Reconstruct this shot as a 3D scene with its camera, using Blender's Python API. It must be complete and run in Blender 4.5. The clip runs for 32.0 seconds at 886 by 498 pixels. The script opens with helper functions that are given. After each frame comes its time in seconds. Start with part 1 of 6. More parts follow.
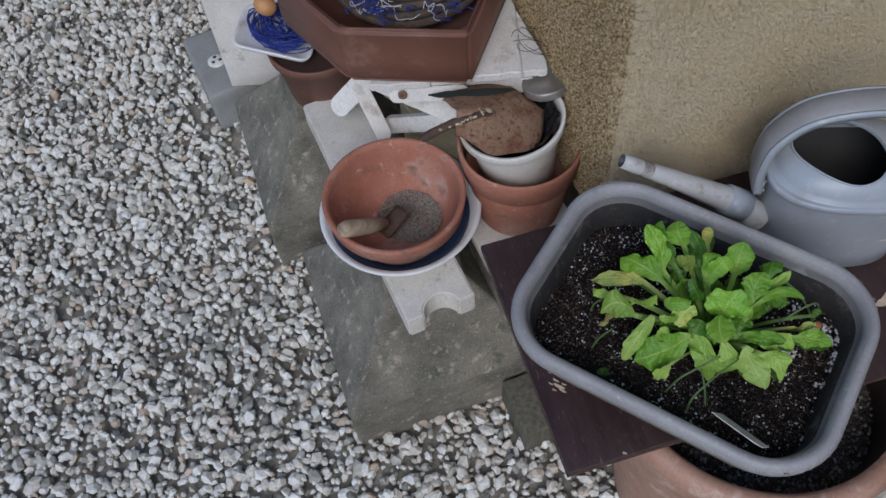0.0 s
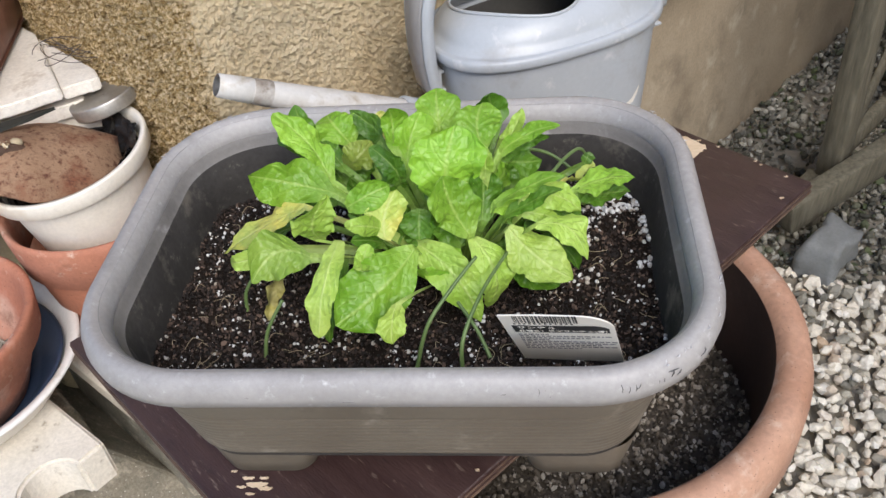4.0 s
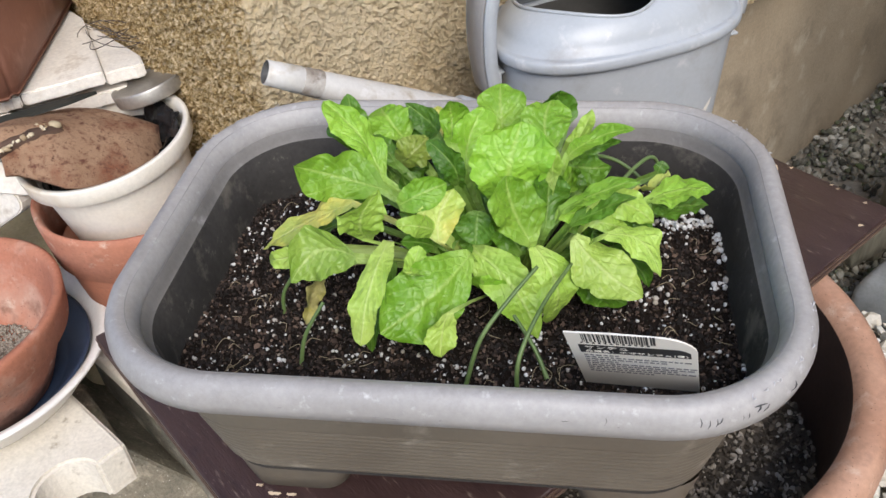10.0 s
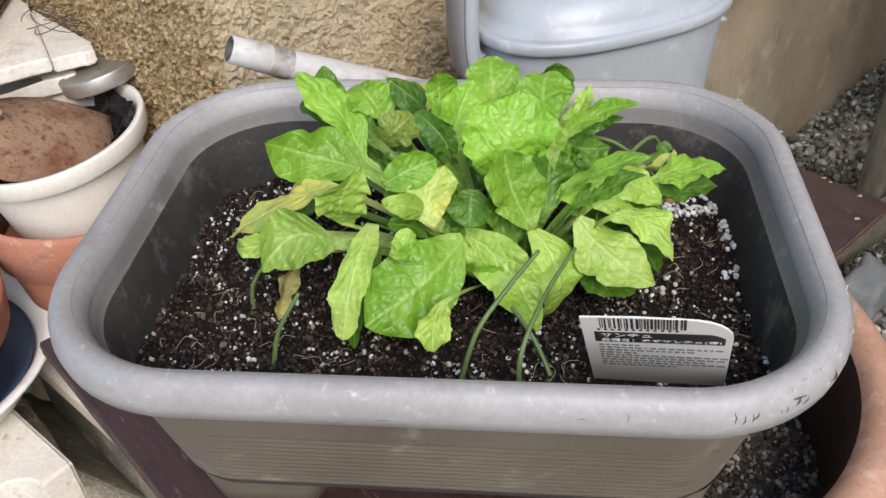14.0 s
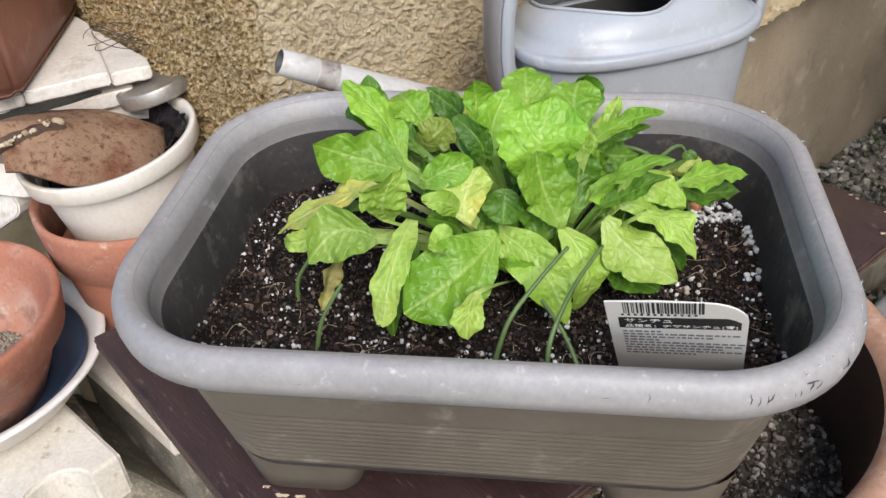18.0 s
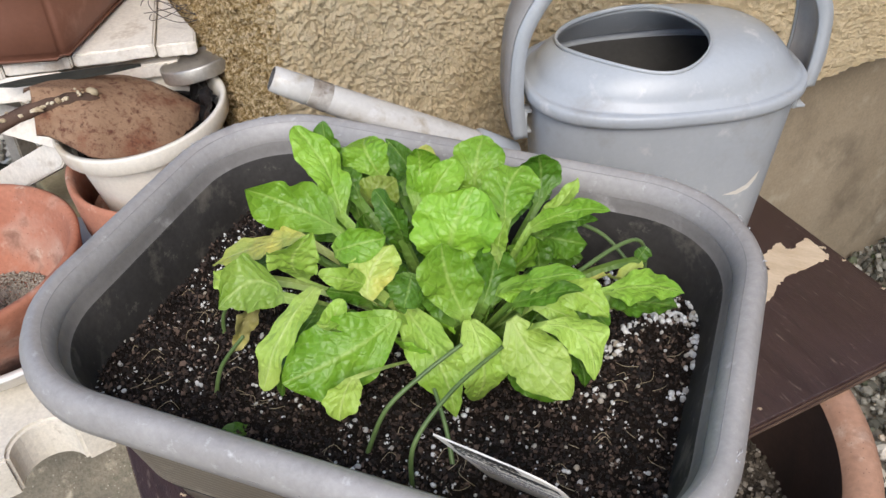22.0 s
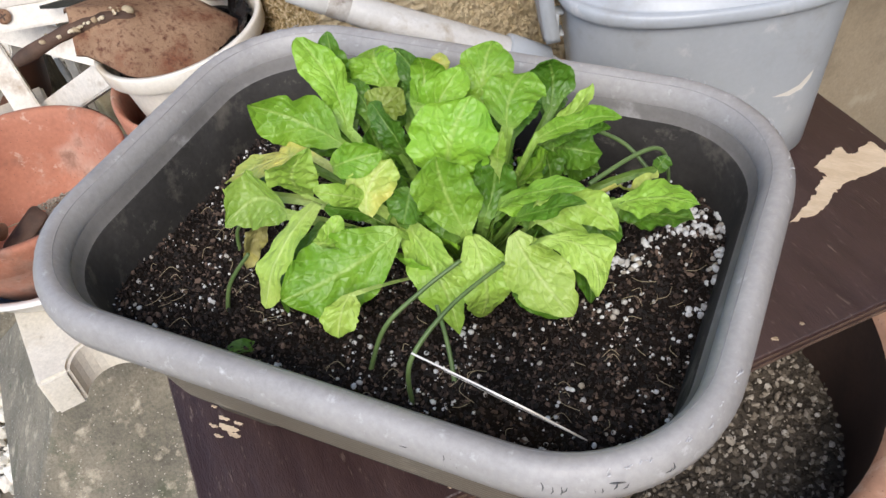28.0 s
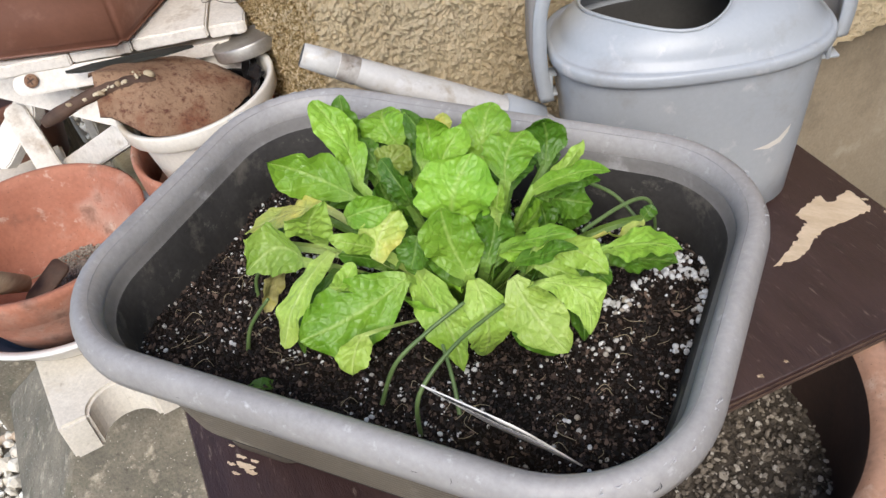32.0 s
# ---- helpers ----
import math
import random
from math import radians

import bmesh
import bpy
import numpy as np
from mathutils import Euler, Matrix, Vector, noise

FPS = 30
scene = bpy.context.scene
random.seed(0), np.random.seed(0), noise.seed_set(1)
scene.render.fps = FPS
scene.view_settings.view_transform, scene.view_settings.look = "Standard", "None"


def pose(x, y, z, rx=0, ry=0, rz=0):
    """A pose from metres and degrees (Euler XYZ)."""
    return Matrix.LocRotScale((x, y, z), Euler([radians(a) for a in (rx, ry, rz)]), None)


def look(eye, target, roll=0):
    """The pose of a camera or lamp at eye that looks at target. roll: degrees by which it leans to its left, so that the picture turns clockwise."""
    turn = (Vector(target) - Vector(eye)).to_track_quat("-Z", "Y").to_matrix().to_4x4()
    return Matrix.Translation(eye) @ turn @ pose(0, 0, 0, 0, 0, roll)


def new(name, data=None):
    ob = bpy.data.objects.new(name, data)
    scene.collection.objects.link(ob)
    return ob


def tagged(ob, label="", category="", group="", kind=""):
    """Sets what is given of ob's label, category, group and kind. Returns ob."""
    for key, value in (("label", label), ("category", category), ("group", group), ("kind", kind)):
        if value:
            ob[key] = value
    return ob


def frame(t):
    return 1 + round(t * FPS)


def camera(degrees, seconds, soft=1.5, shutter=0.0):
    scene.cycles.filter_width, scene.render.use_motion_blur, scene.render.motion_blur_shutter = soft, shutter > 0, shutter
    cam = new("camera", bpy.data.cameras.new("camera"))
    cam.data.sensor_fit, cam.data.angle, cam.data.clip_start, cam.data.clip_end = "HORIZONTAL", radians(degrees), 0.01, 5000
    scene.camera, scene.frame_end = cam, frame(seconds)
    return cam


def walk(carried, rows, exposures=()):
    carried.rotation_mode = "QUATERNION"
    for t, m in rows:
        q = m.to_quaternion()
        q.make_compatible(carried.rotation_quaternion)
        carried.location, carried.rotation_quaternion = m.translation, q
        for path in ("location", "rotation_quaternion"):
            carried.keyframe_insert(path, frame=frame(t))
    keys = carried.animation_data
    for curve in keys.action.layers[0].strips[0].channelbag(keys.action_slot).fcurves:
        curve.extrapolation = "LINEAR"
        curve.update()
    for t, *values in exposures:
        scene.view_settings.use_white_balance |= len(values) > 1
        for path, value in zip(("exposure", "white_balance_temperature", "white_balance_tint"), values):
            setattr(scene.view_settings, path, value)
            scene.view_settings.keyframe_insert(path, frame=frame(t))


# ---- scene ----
cam = camera(53.59, 32.0)
# seconds, eye x y z, target x y z, roll
PATH = [
    (0.0, 0.0531, -0.4991, 1.4682, -0.1428, -0.2370, 0.9652, -6.46),
    (0.5, 0.0719, -0.5045, 1.4551, -0.1112, -0.2366, 0.9504, -8.35),
    (1.0, 0.0597, -0.4707, 1.3717, -0.0757, -0.1785, 0.8654, -9.95),
    (1.5, 0.0705, -0.3308, 1.1729, -0.0253, -0.0139, 0.6725, -8.72),
    (2.0, 0.0650, -0.3154, 1.0572, -0.0142, 0.0401, 0.5805, -6.73),
    (2.5, 0.0708, -0.3737, 0.9694, 0.0100, 0.0491, 0.5479, -7.83),
    (4.5, 0.0835, -0.4102, 0.9576, 0.0123, 0.0451, 0.5734, -6.03),
    (5.0, 0.0657, -0.3927, 0.9296, -0.0091, 0.0701, 0.5552, -5.09),
    (5.5, 0.0614, -0.4028, 0.9347, -0.0059, 0.0656, 0.5657, -3.96),
    (6.0, 0.0571, -0.4202, 0.9355, -0.0075, 0.0500, 0.5684, -3.80),
    (6.5, 0.0351, -0.4161, 0.9350, -0.0199, 0.0600, 0.5742, -1.87),
    (7.0, 0.0393, -0.3894, 0.9282, -0.0159, 0.0868, 0.5674, -2.52),
    (7.5, 0.0501, -0.3637, 0.9196, -0.0031, 0.1063, 0.5504, -3.46),
    (8.0, 0.0553, -0.3562, 0.9231, -0.0031, 0.1077, 0.5470, -3.97),
    (8.5, 0.0583, -0.3637, 0.9274, -0.0049, 0.0974, 0.5487, -4.37),
    (9.0, 0.0600, -0.3607, 0.9232, -0.0101, 0.0982, 0.5431, -4.97),
    (9.5, 0.0623, -0.3670, 0.9244, -0.0155, 0.0899, 0.5434, -5.06),
    (10.0, 0.0656, -0.3821, 0.9309, -0.0235, 0.0750, 0.5526, -5.32),
    (10.5, 0.0709, -0.3869, 0.9310, -0.0264, 0.0729, 0.5579, -5.78),
    (11.0, 0.0643, -0.3841, 0.9234, -0.0300, 0.0773, 0.5517, -5.11),
    (11.5, 0.0535, -0.3912, 0.9119, -0.0323, 0.0747, 0.5437, -4.05),
    (12.0, 0.0378, -0.3915, 0.9048, -0.0389, 0.0812, 0.5433, -3.60),
    (12.5, 0.0382, -0.3847, 0.9000, -0.0305, 0.0904, 0.5400, -3.31),
    (13.0, 0.0410, -0.3767, 0.8943, -0.0235, 0.0973, 0.5322, -3.16),
    (13.5, 0.0382, -0.3651, 0.8875, -0.0234, 0.1062, 0.5213, -3.14),
    (14.0, 0.0432, -0.3588, 0.8896, -0.0164, 0.1098, 0.5196, -3.29),
    (14.5, 0.0408, -0.3561, 0.8835, -0.0200, 0.1118, 0.5127, -3.36),
    (15.0, 0.0385, -0.3568, 0.8818, -0.0230, 0.1102, 0.5102, -3.21),
    (15.5, 0.0355, -0.3636, 0.8831, -0.0303, 0.1042, 0.5133, -3.18),
    (17.5, 0.0547, -0.3987, 0.9003, -0.0268, 0.0785, 0.5459, -3.95),
    (18.0, 0.0458, -0.3897, 0.8926, -0.0371, 0.0883, 0.5396, -3.95),
    (18.5, 0.0427, -0.3867, 0.8904, -0.0420, 0.0896, 0.5355, -3.87),
    (19.0, 0.0386, -0.3788, 0.8849, -0.0514, 0.0939, 0.5266, -4.13),
    (19.5, 0.0428, -0.3735, 0.8812, -0.0448, 0.0976, 0.5202, -3.88),
    (20.0, 0.0455, -0.3789, 0.8847, -0.0400, 0.0922, 0.5231, -3.57),
    (20.5, 0.0443, -0.3738, 0.8816, -0.0386, 0.0947, 0.5160, -2.95),
    (21.0, 0.0206, -0.3807, 0.9181, -0.0355, 0.0768, 0.5341, -0.24),
    (21.5, 0.0595, -0.3809, 0.9487, 0.0179, 0.0743, 0.5601, 2.42),
    (22.0, 0.1464, -0.3127, 0.9394, -0.0226, 0.1158, 0.5548, -1.83),
    (22.5, 0.1734, -0.2908, 0.9408, -0.0682, 0.0813, 0.5369, -4.71),
    (23.0, 0.1771, -0.3155, 0.9378, -0.0520, 0.0470, 0.5182, -6.70),
    (23.5, 0.1840, -0.3335, 0.9430, -0.0250, 0.0495, 0.5312, -6.43),
    (24.0, 0.1963, -0.3296, 0.9424, -0.0131, 0.0547, 0.5320, -6.59),
    (24.5, 0.2026, -0.3318, 0.9426, -0.0113, 0.0509, 0.5330, -7.31),
    (25.0, 0.2055, -0.3263, 0.9441, -0.0130, 0.0536, 0.5342, -8.18),
    (25.5, 0.1942, -0.3126, 0.9367, -0.0260, 0.0620, 0.5229, -8.95),
    (27.5, 0.1857, -0.2858, 0.9318, -0.0313, 0.0781, 0.5070, -8.94),
    (28.0, 0.1831, -0.2859, 0.9288, -0.0317, 0.0793, 0.5040, -8.71),
    (28.5, 0.1772, -0.2784, 0.9270, -0.0349, 0.0854, 0.4996, -8.39),
    (29.0, 0.1756, -0.2767, 0.9272, -0.0341, 0.0857, 0.4975, -8.18),
    (29.5, 0.1811, -0.2867, 0.9344, -0.0291, 0.0755, 0.5046, -8.24),
    (30.0, 0.1844, -0.2870, 0.9377, -0.0272, 0.0753, 0.5088, -8.20),
    (30.5, 0.1881, -0.2947, 0.9441, -0.0299, 0.0806, 0.5298, -8.14),
    (31.0, 0.1965, -0.3072, 0.9528, -0.0279, 0.0772, 0.5504, -9.12),
    (31.5, 0.1937, -0.3046, 0.9505, -0.0302, 0.0833, 0.5512, -8.85),
    (32.0, 0.1957, -0.3125, 0.9524, -0.0271, 0.0760, 0.5531, -8.80),
]
EXPOSURES = [(0.0, 0.0, 5500, 12), (0.5, 0.08, 5500, 12), (1.0, 0.42, 5750, 12), (1.5, 0.85, 6100, 11), (2.0, 1.03, 6200, 12), (5.0, 1.16, 6300, 12), (21.5, 1.16, 6300, 12), (22.7, 0.88, 6300, 12), (23.3, 0.88, 6300, 12), (24.2, 1.04, 6300, 12), (28.0, 1.14, 6300, 12), (32.0, 1.10, 6300, 12)]
walk(cam, [(t, look((ex, ey, ez), (tx, ty, tz), roll)) for t, ex, ey, ez, tx, ty, tz, roll in PATH], EXPOSURES)

import itertools

# ---------------------------------------------------------------- light
world = bpy.data.worlds.new("sky")
world.use_nodes = True
scene.world = world
_n = world.node_tree.nodes
_sky = _n.new("ShaderNodeTexSky")
_sky.sky_type, _sky.sun_disc = "NISHITA", False
SUN_EL, SUN_AZ = radians(44), radians(157)
_sky.sun_elevation, _sky.sun_rotation = SUN_EL, SUN_AZ
world.node_tree.links.new(_sky.outputs["Color"], _n["Background"].inputs["Color"])
_n["Background"].inputs["Strength"].default_value = 0.10
sun = new("sun", bpy.data.lights.new("sun", "SUN"))
sun.data.energy, sun.data.angle, sun.data.color = 1.5, radians(34), (1.0, 0.93, 0.82)
_d = Vector((math.sin(SUN_AZ) * math.cos(SUN_EL), math.cos(SUN_AZ) * math.cos(SUN_EL), math.sin(SUN_EL)))
sun.matrix_world = look(_d * 20, (0, 0, 0))

# ---------------------------------------------------------------- materials


def nodes_of(m):
    m.use_nodes = True
    t = m.node_tree
    return t, t.nodes, t.links, t.nodes["Principled BSDF"]


def noise_tex(t, scale, detail=6.0, rough=0.6, vec=None):
    n = t.nodes.new("ShaderNodeTexNoise")
    n.inputs["Scale"].default_value, n.inputs["Detail"].default_value = scale, detail
    n.inputs["Roughness"].default_value = rough
    if vec is not None:
        t.links.new(vec, n.inputs["Vector"])
    return n


def ramp(t, src, stops):
    r = t.nodes.new("ShaderNodeValToRGB")
    e = r.color_ramp.elements
    while len(e) < len(stops):
        e.new(0.5)
    for el, (p, c) in zip(e, stops):
        el.position, el.color = p, (*c, 1)
    t.links.new(src, r.inputs["Fac"])
    return r


def mixc(t, fac, a, b, mode="MIX"):
    m = t.nodes.new("ShaderNodeMix")
    m.data_type, m.blend_type = "RGBA", mode
    for v, i in ((fac, 0), (a, 6), (b, 7)):
        if isinstance(v, (int, float)):
            m.inputs[i].default_value = v
        elif isinstance(v, tuple):
            m.inputs[i].default_value = (*v, 1)
        else:
            t.links.new(v, m.inputs[i])
    return m.outputs[2]


def add_bump(t, height, strength, dist, prev=None):
    b = t.nodes.new("ShaderNodeBump")
    b.inputs["Strength"].default_value, b.inputs["Distance"].default_value = strength, dist
    t.links.new(height, b.inputs["Height"])
    if prev is not None:
        t.links.new(prev, b.inputs["Normal"])
    return b.outputs["Normal"]


def coords(t):
    return t.nodes.new("ShaderNodeTexCoord").outputs["Object"]


def surface(name, dark, light, rough=0.6, s1=14.0, s2=160.0, bump=0.25, dist=0.002, specks=None, stain=None, metal=0.0, fine=0.35, spec=0.5, stretch=None):
    """Two-scale mottled surface: colours dark to light by large noise, fine grain, optional specks and stains (colour, amount, scale)."""
    m = bpy.data.materials.new(name)
    t, n, l, p = nodes_of(m)
    vec = coords(t)
    if stretch:
        mp = n.new("ShaderNodeMapping")
        mp.inputs["Scale"].default_value = stretch
        l.new(vec, mp.inputs["Vector"])
        vec = mp.outputs["Vector"]
    a, b = noise_tex(t, s1, vec=vec), noise_tex(t, s2, 4.0, 0.7, vec)
    col = ramp(t, a.outputs["Fac"], [(0.3, dark), (0.7, light)]).outputs["Color"]
    g = ramp(t, b.outputs["Fac"], [(0.25, (0.45, 0.45, 0.45)), (0.75, (1.25, 1.25, 1.25))]).outputs["Color"]
    col = mixc(t, fine, col, g, "MULTIPLY")
    for st in (stain if isinstance(stain, list) else [stain] if stain else []):
        c, amount, sc = st
        f = noise_tex(t, sc, 8.0, 0.65, vec)
        k = ramp(t, f.outputs["Fac"], [(0.62 - 0.25 * amount, (0, 0, 0)), (0.75 - 0.15 * amount, (1, 1, 1))])
        col = mixc(t, k.outputs["Color"], col, c)
    if specks:
        c, size, cut = specks
        v = n.new("ShaderNodeTexVoronoi")
        v.inputs["Scale"].default_value = size
        l.new(vec, v.inputs["Vector"])
        k = ramp(t, v.outputs["Distance"], [(cut, (1, 1, 1)), (cut + 0.06, (0, 0, 0))])
        col = mixc(t, k.outputs["Color"], col, c)
    l.new(col, p.inputs["Base Color"])
    rr = n.new("ShaderNodeMapRange")
    rr.inputs["To Min"].default_value, rr.inputs["To Max"].default_value = max(rough - 0.12, 0.03), min(rough + 0.12, 1)
    l.new(a.outputs["Fac"], rr.inputs["Value"])
    l.new(rr.outputs["Result"], p.inputs["Roughness"])
    p.inputs["Metallic"].default_value = metal
    p.inputs["Specular IOR Level"].default_value = spec
    if bump:
        nb = add_bump(t, a.outputs["Fac"], bump, dist * 2)
        l.new(add_bump(t, b.outputs["Fac"], bump, dist * 0.5, nb), p.inputs["Normal"])
    return m


def island_mat(name, stops, rough=0.7, s2=300.0, bump=0.4, dist=0.001):
    """Stones and crumbs: each loose piece takes its own colour."""
    m = bpy.data.materials.new(name)
    t, n, l, p = nodes_of(m)
    geo = n.new("ShaderNodeNewGeometry")
    col = ramp(t, geo.outputs["Random Per Island"], stops)
    col.color_ramp.interpolation = "LINEAR"
    b = noise_tex(t, s2, 5.0, 0.7, coords(t))
    g = ramp(t, b.outputs["Fac"], [(0.3, (0.6, 0.6, 0.6)), (0.7, (1.15, 1.15, 1.15))])
    l.new(mixc(t, 0.55, col.outputs["Color"], g.outputs["Color"], "MULTIPLY"), p.inputs["Base Color"])
    p.inputs["Roughness"].default_value = rough
    l.new(add_bump(t, b.outputs["Fac"], bump, dist), p.inputs["Normal"])
    return m


def leaf_mat(name, blade, pale, rib, yellow=0.0, dry=(0.30, 0.22, 0.07)):
    """Lettuce leaf: pale midrib and side veins by the leaf's own uv, blisters between the veins, light shining through."""
    m = bpy.data.materials.new(name)
    t, n, l, p = nodes_of(m)
    uv = n.new("ShaderNodeUVMap").outputs["UV"]
    sep = n.new("ShaderNodeSeparateXYZ")
    l.new(uv, sep.inputs["Vector"])

    def math_(op, a, b=None):
        k = n.new("ShaderNodeMath")
        k.operation = op
        for i, v in enumerate((a, b)):
            if v is None:
                continue
            if isinstance(v, (int, float)):
                k.inputs[i].default_value = v
            else:
                l.new(v, k.inputs[i])
        return k.outputs[0]

    au = math_("ABSOLUTE", math_("SUBTRACT", sep.outputs["X"], 0.5))
    obj = coords(t)
    wob = noise_tex(t, 60.0, 3.0, 0.6, obj)
    vv = math_("ADD", math_("SUBTRACT", sep.outputs["Y"], math_("MULTIPLY", au, 0.75)), math_("MULTIPLY", wob.outputs["Fac"], 0.2))
    side = math_("ABSOLUTE", math_("SUBTRACT", math_("FRACT", math_("MULTIPLY", vv, 6.0)), 0.5))
    vein = ramp(t, side, [(0.01, (1, 1, 1)), (0.12, (0, 0, 0))])
    mid = ramp(t, au, [(0.012, (1, 1, 1)), (0.05, (0, 0, 0))])
    big, small = noise_tex(t, 28.0, 4.0, 0.6, obj), noise_tex(t, 420.0, 3.0, 0.6, obj)
    col = ramp(t, big.outputs["Fac"], [(0.3, blade), (0.72, pale)]).outputs["Color"]
    oi = n.new("ShaderNodeObjectInfo")
    hs = n.new("ShaderNodeHueSaturation")
    mr = n.new("ShaderNodeMapRange")
    mr.inputs["To Min"].default_value, mr.inputs["To Max"].default_value = 0.78, 1.2
    l.new(oi.outputs["Random"], mr.inputs["Value"])
    l.new(mr.outputs["Result"], hs.inputs["Value"])
    l.new(col, hs.inputs["Color"])
    col = mixc(t, 0.5, hs.outputs["Color"], ramp(t, small.outputs["Fac"], [(0.3, (0.86, 0.86, 0.86)), (0.7, (1.1, 1.1, 1.1))]).outputs["Color"], "MULTIPLY")
    stem = ramp(t, sep.outputs["Y"], [(0.14, (1, 1, 1)), (0.42, (0, 0, 0))])
    col = mixc(t, math_("MULTIPLY", stem.outputs["Color"], 0.45), col, rib)
    col = mixc(t, math_("MULTIPLY", vein.outputs["Color"], 0.10), col, rib)
    col = mixc(t, math_("MULTIPLY", mid.outputs["Color"], 0.36), col, rib)
    if yellow:
        yn = noise_tex(t, 34.0, 5.0, 0.6, obj)
        k = ramp(t, yn.outputs["Fac"], [(0.62 - 0.3 * yellow, (0, 0, 0)), (0.75 - 0.2 * yellow, (1, 1, 1))])
        col = mixc(t, k.outputs["Color"], col, (0.62, 0.56, 0.12))
        edge = ramp(t, math_("ADD", math_("MULTIPLY", sep.outputs["Y"], 0.8), math_("MULTIPLY", yn.outputs["Fac"], 0.5)), [(1.06, (0, 0, 0)), (1.14, (1, 1, 1))])
        col = mixc(t, edge.outputs["Color"], col, dry)
    l.new(col, p.inputs["Base Color"])
    p.inputs["Roughness"].default_value = 0.40
    p.inputs["Specular IOR Level"].default_value = 0.40
    vo = n.new("ShaderNodeTexVoronoi")
    vo.inputs["Scale"].default_value = 215.0
    vo.feature = "DISTANCE_TO_EDGE"
    l.new(obj, vo.inputs["Vector"])
    nb = add_bump(t, vo.outputs["Distance"], 0.55, 0.0022)
    nb = add_bump(t, math_("ADD", math_("MULTIPLY", vein.outputs["Color"], -0.6), math_("MULTIPLY", mid.outputs["Color"], -1.0)), 0.35, 0.0010, nb)
    l.new(nb, p.inputs["Normal"])
    tr = n.new("ShaderNodeBsdfTranslucent")
    l.new(mixc(t, 1.0, col, (1.05, 1.15, 0.5), "MULTIPLY"), tr.inputs["Color"])
    mx = n.new("ShaderNodeMixShader")
    mx.inputs[0].default_value = 0.15
    l.new(p.outputs[0], mx.inputs[1])
    l.new(tr.outputs[0], mx.inputs[2])
    l.new(mx.outputs[0], n["Material Output"].inputs["Surface"])
    return m


M_PLANTER = surface("grey_plastic_weathered", (0.285, 0.270, 0.260), (0.395, 0.378, 0.367), 0.5, 9, 260, 0.16, 0.0008, stain=[((0.50, 0.488, 0.485), 0.08, 150.0), ((0.19, 0.181, 0.174), 0.22, 13.0)], fine=0.3, spec=0.6)
# planter inside: soil stain and shade are both mixed into this dark grey
M_PLANTER_IN = surface("grey_plastic_stained_shaded", (0.026, 0.024, 0.022), (0.066, 0.061, 0.056), 0.75, 11, 240, 0.2, 0.001, stain=[((0.12, 0.108, 0.09), 0.2, 30.0), ((0.17, 0.155, 0.13), 0.05, 90.0)], fine=0.5, spec=0.2)
# rim plastic, lowered in colour to paint the shade below the lip
M_PLANTER_SLOPE = surface("grey_plastic_shaded", (0.145, 0.136, 0.126), (0.225, 0.212, 0.20), 0.65, 10, 240, 0.15, 0.0008, stain=[((0.33, 0.32, 0.31), 0.10, 40.0), ((0.11, 0.102, 0.095), 0.34, 13.0)], fine=0.3, spec=0.3)
M_BODY = surface("taupe_plastic", (0.112, 0.092, 0.068), (0.170, 0.145, 0.110), 0.5, 8, 240, 0.1, 0.0008, stain=[((0.28, 0.25, 0.20), 0.2, 26.0), ((0.08, 0.066, 0.05), 0.1, 18.0)], fine=0.25)
M_SCRATCH = surface("dark_scratch", (0.05, 0.05, 0.055), (0.1, 0.1, 0.1), 0.6, 60, 400, 0)
M_SCUFF = surface("pale_scuff", (0.50, 0.49, 0.50), (0.66, 0.65, 0.66), 0.6, 60, 400, 0)
M_SEAM = surface("grey_seam_line", (0.22, 0.212, 0.208), (0.36, 0.35, 0.345), 0.8, 30, 300, 0.1)
M_SOIL = surface("dark_potting_soil", (0.007, 0.005, 0.004), (0.022, 0.015, 0.011), 0.95, 60, 500, 0.9, 0.004, spec=0.15)
M_CRUMB = island_mat("soil_crumbs", [(0.0, (0.005, 0.0036, 0.003)), (0.5, (0.018, 0.0115, 0.009)), (0.82, (0.062, 0.039, 0.028)), (1.0, (0.17, 0.115, 0.085))], 0.9)
M_PERLITE = island_mat("perlite", [(0.0, (0.38, 0.33, 0.26)), (0.25, (0.5, 0.48, 0.45)), (0.5, (0.66, 0.66, 0.65)), (1.0, (0.8, 0.8, 0.79))], 0.85, 900, 0.5, 0.0004)
M_CHIPS = island_mat("dried_dirt_chips", [(0.0, (0.30, 0.21, 0.12)), (0.5, (0.52, 0.42, 0.27)), (1.0, (0.68, 0.60, 0.44))], 0.9, 500)
M_FIBRE = surface("pale_root_fibre", (0.25, 0.19, 0.11), (0.5, 0.42, 0.28), 0.9, 60, 400, 0)
M_LEAF = leaf_mat("lettuce_green", (0.145, 0.325, 0.020), (0.30, 0.51, 0.055), (0.48, 0.62, 0.18))
# deep green of the darker leaves, lowered further as painted shade between leaves
M_LEAF_DARK = leaf_mat("lettuce_deep_green_and_shade", (0.050, 0.140, 0.010), (0.115, 0.245, 0.022), (0.32, 0.45, 0.12))
M_LEAF_PALE = leaf_mat("lettuce_pale", (0.29, 0.45, 0.055), (0.46, 0.60, 0.135), (0.64, 0.72, 0.30), 0.0)
M_LEAF_LIGHT = leaf_mat("lettuce_light_green", (0.22, 0.385, 0.038), (0.37, 0.52, 0.10), (0.57, 0.67, 0.24))
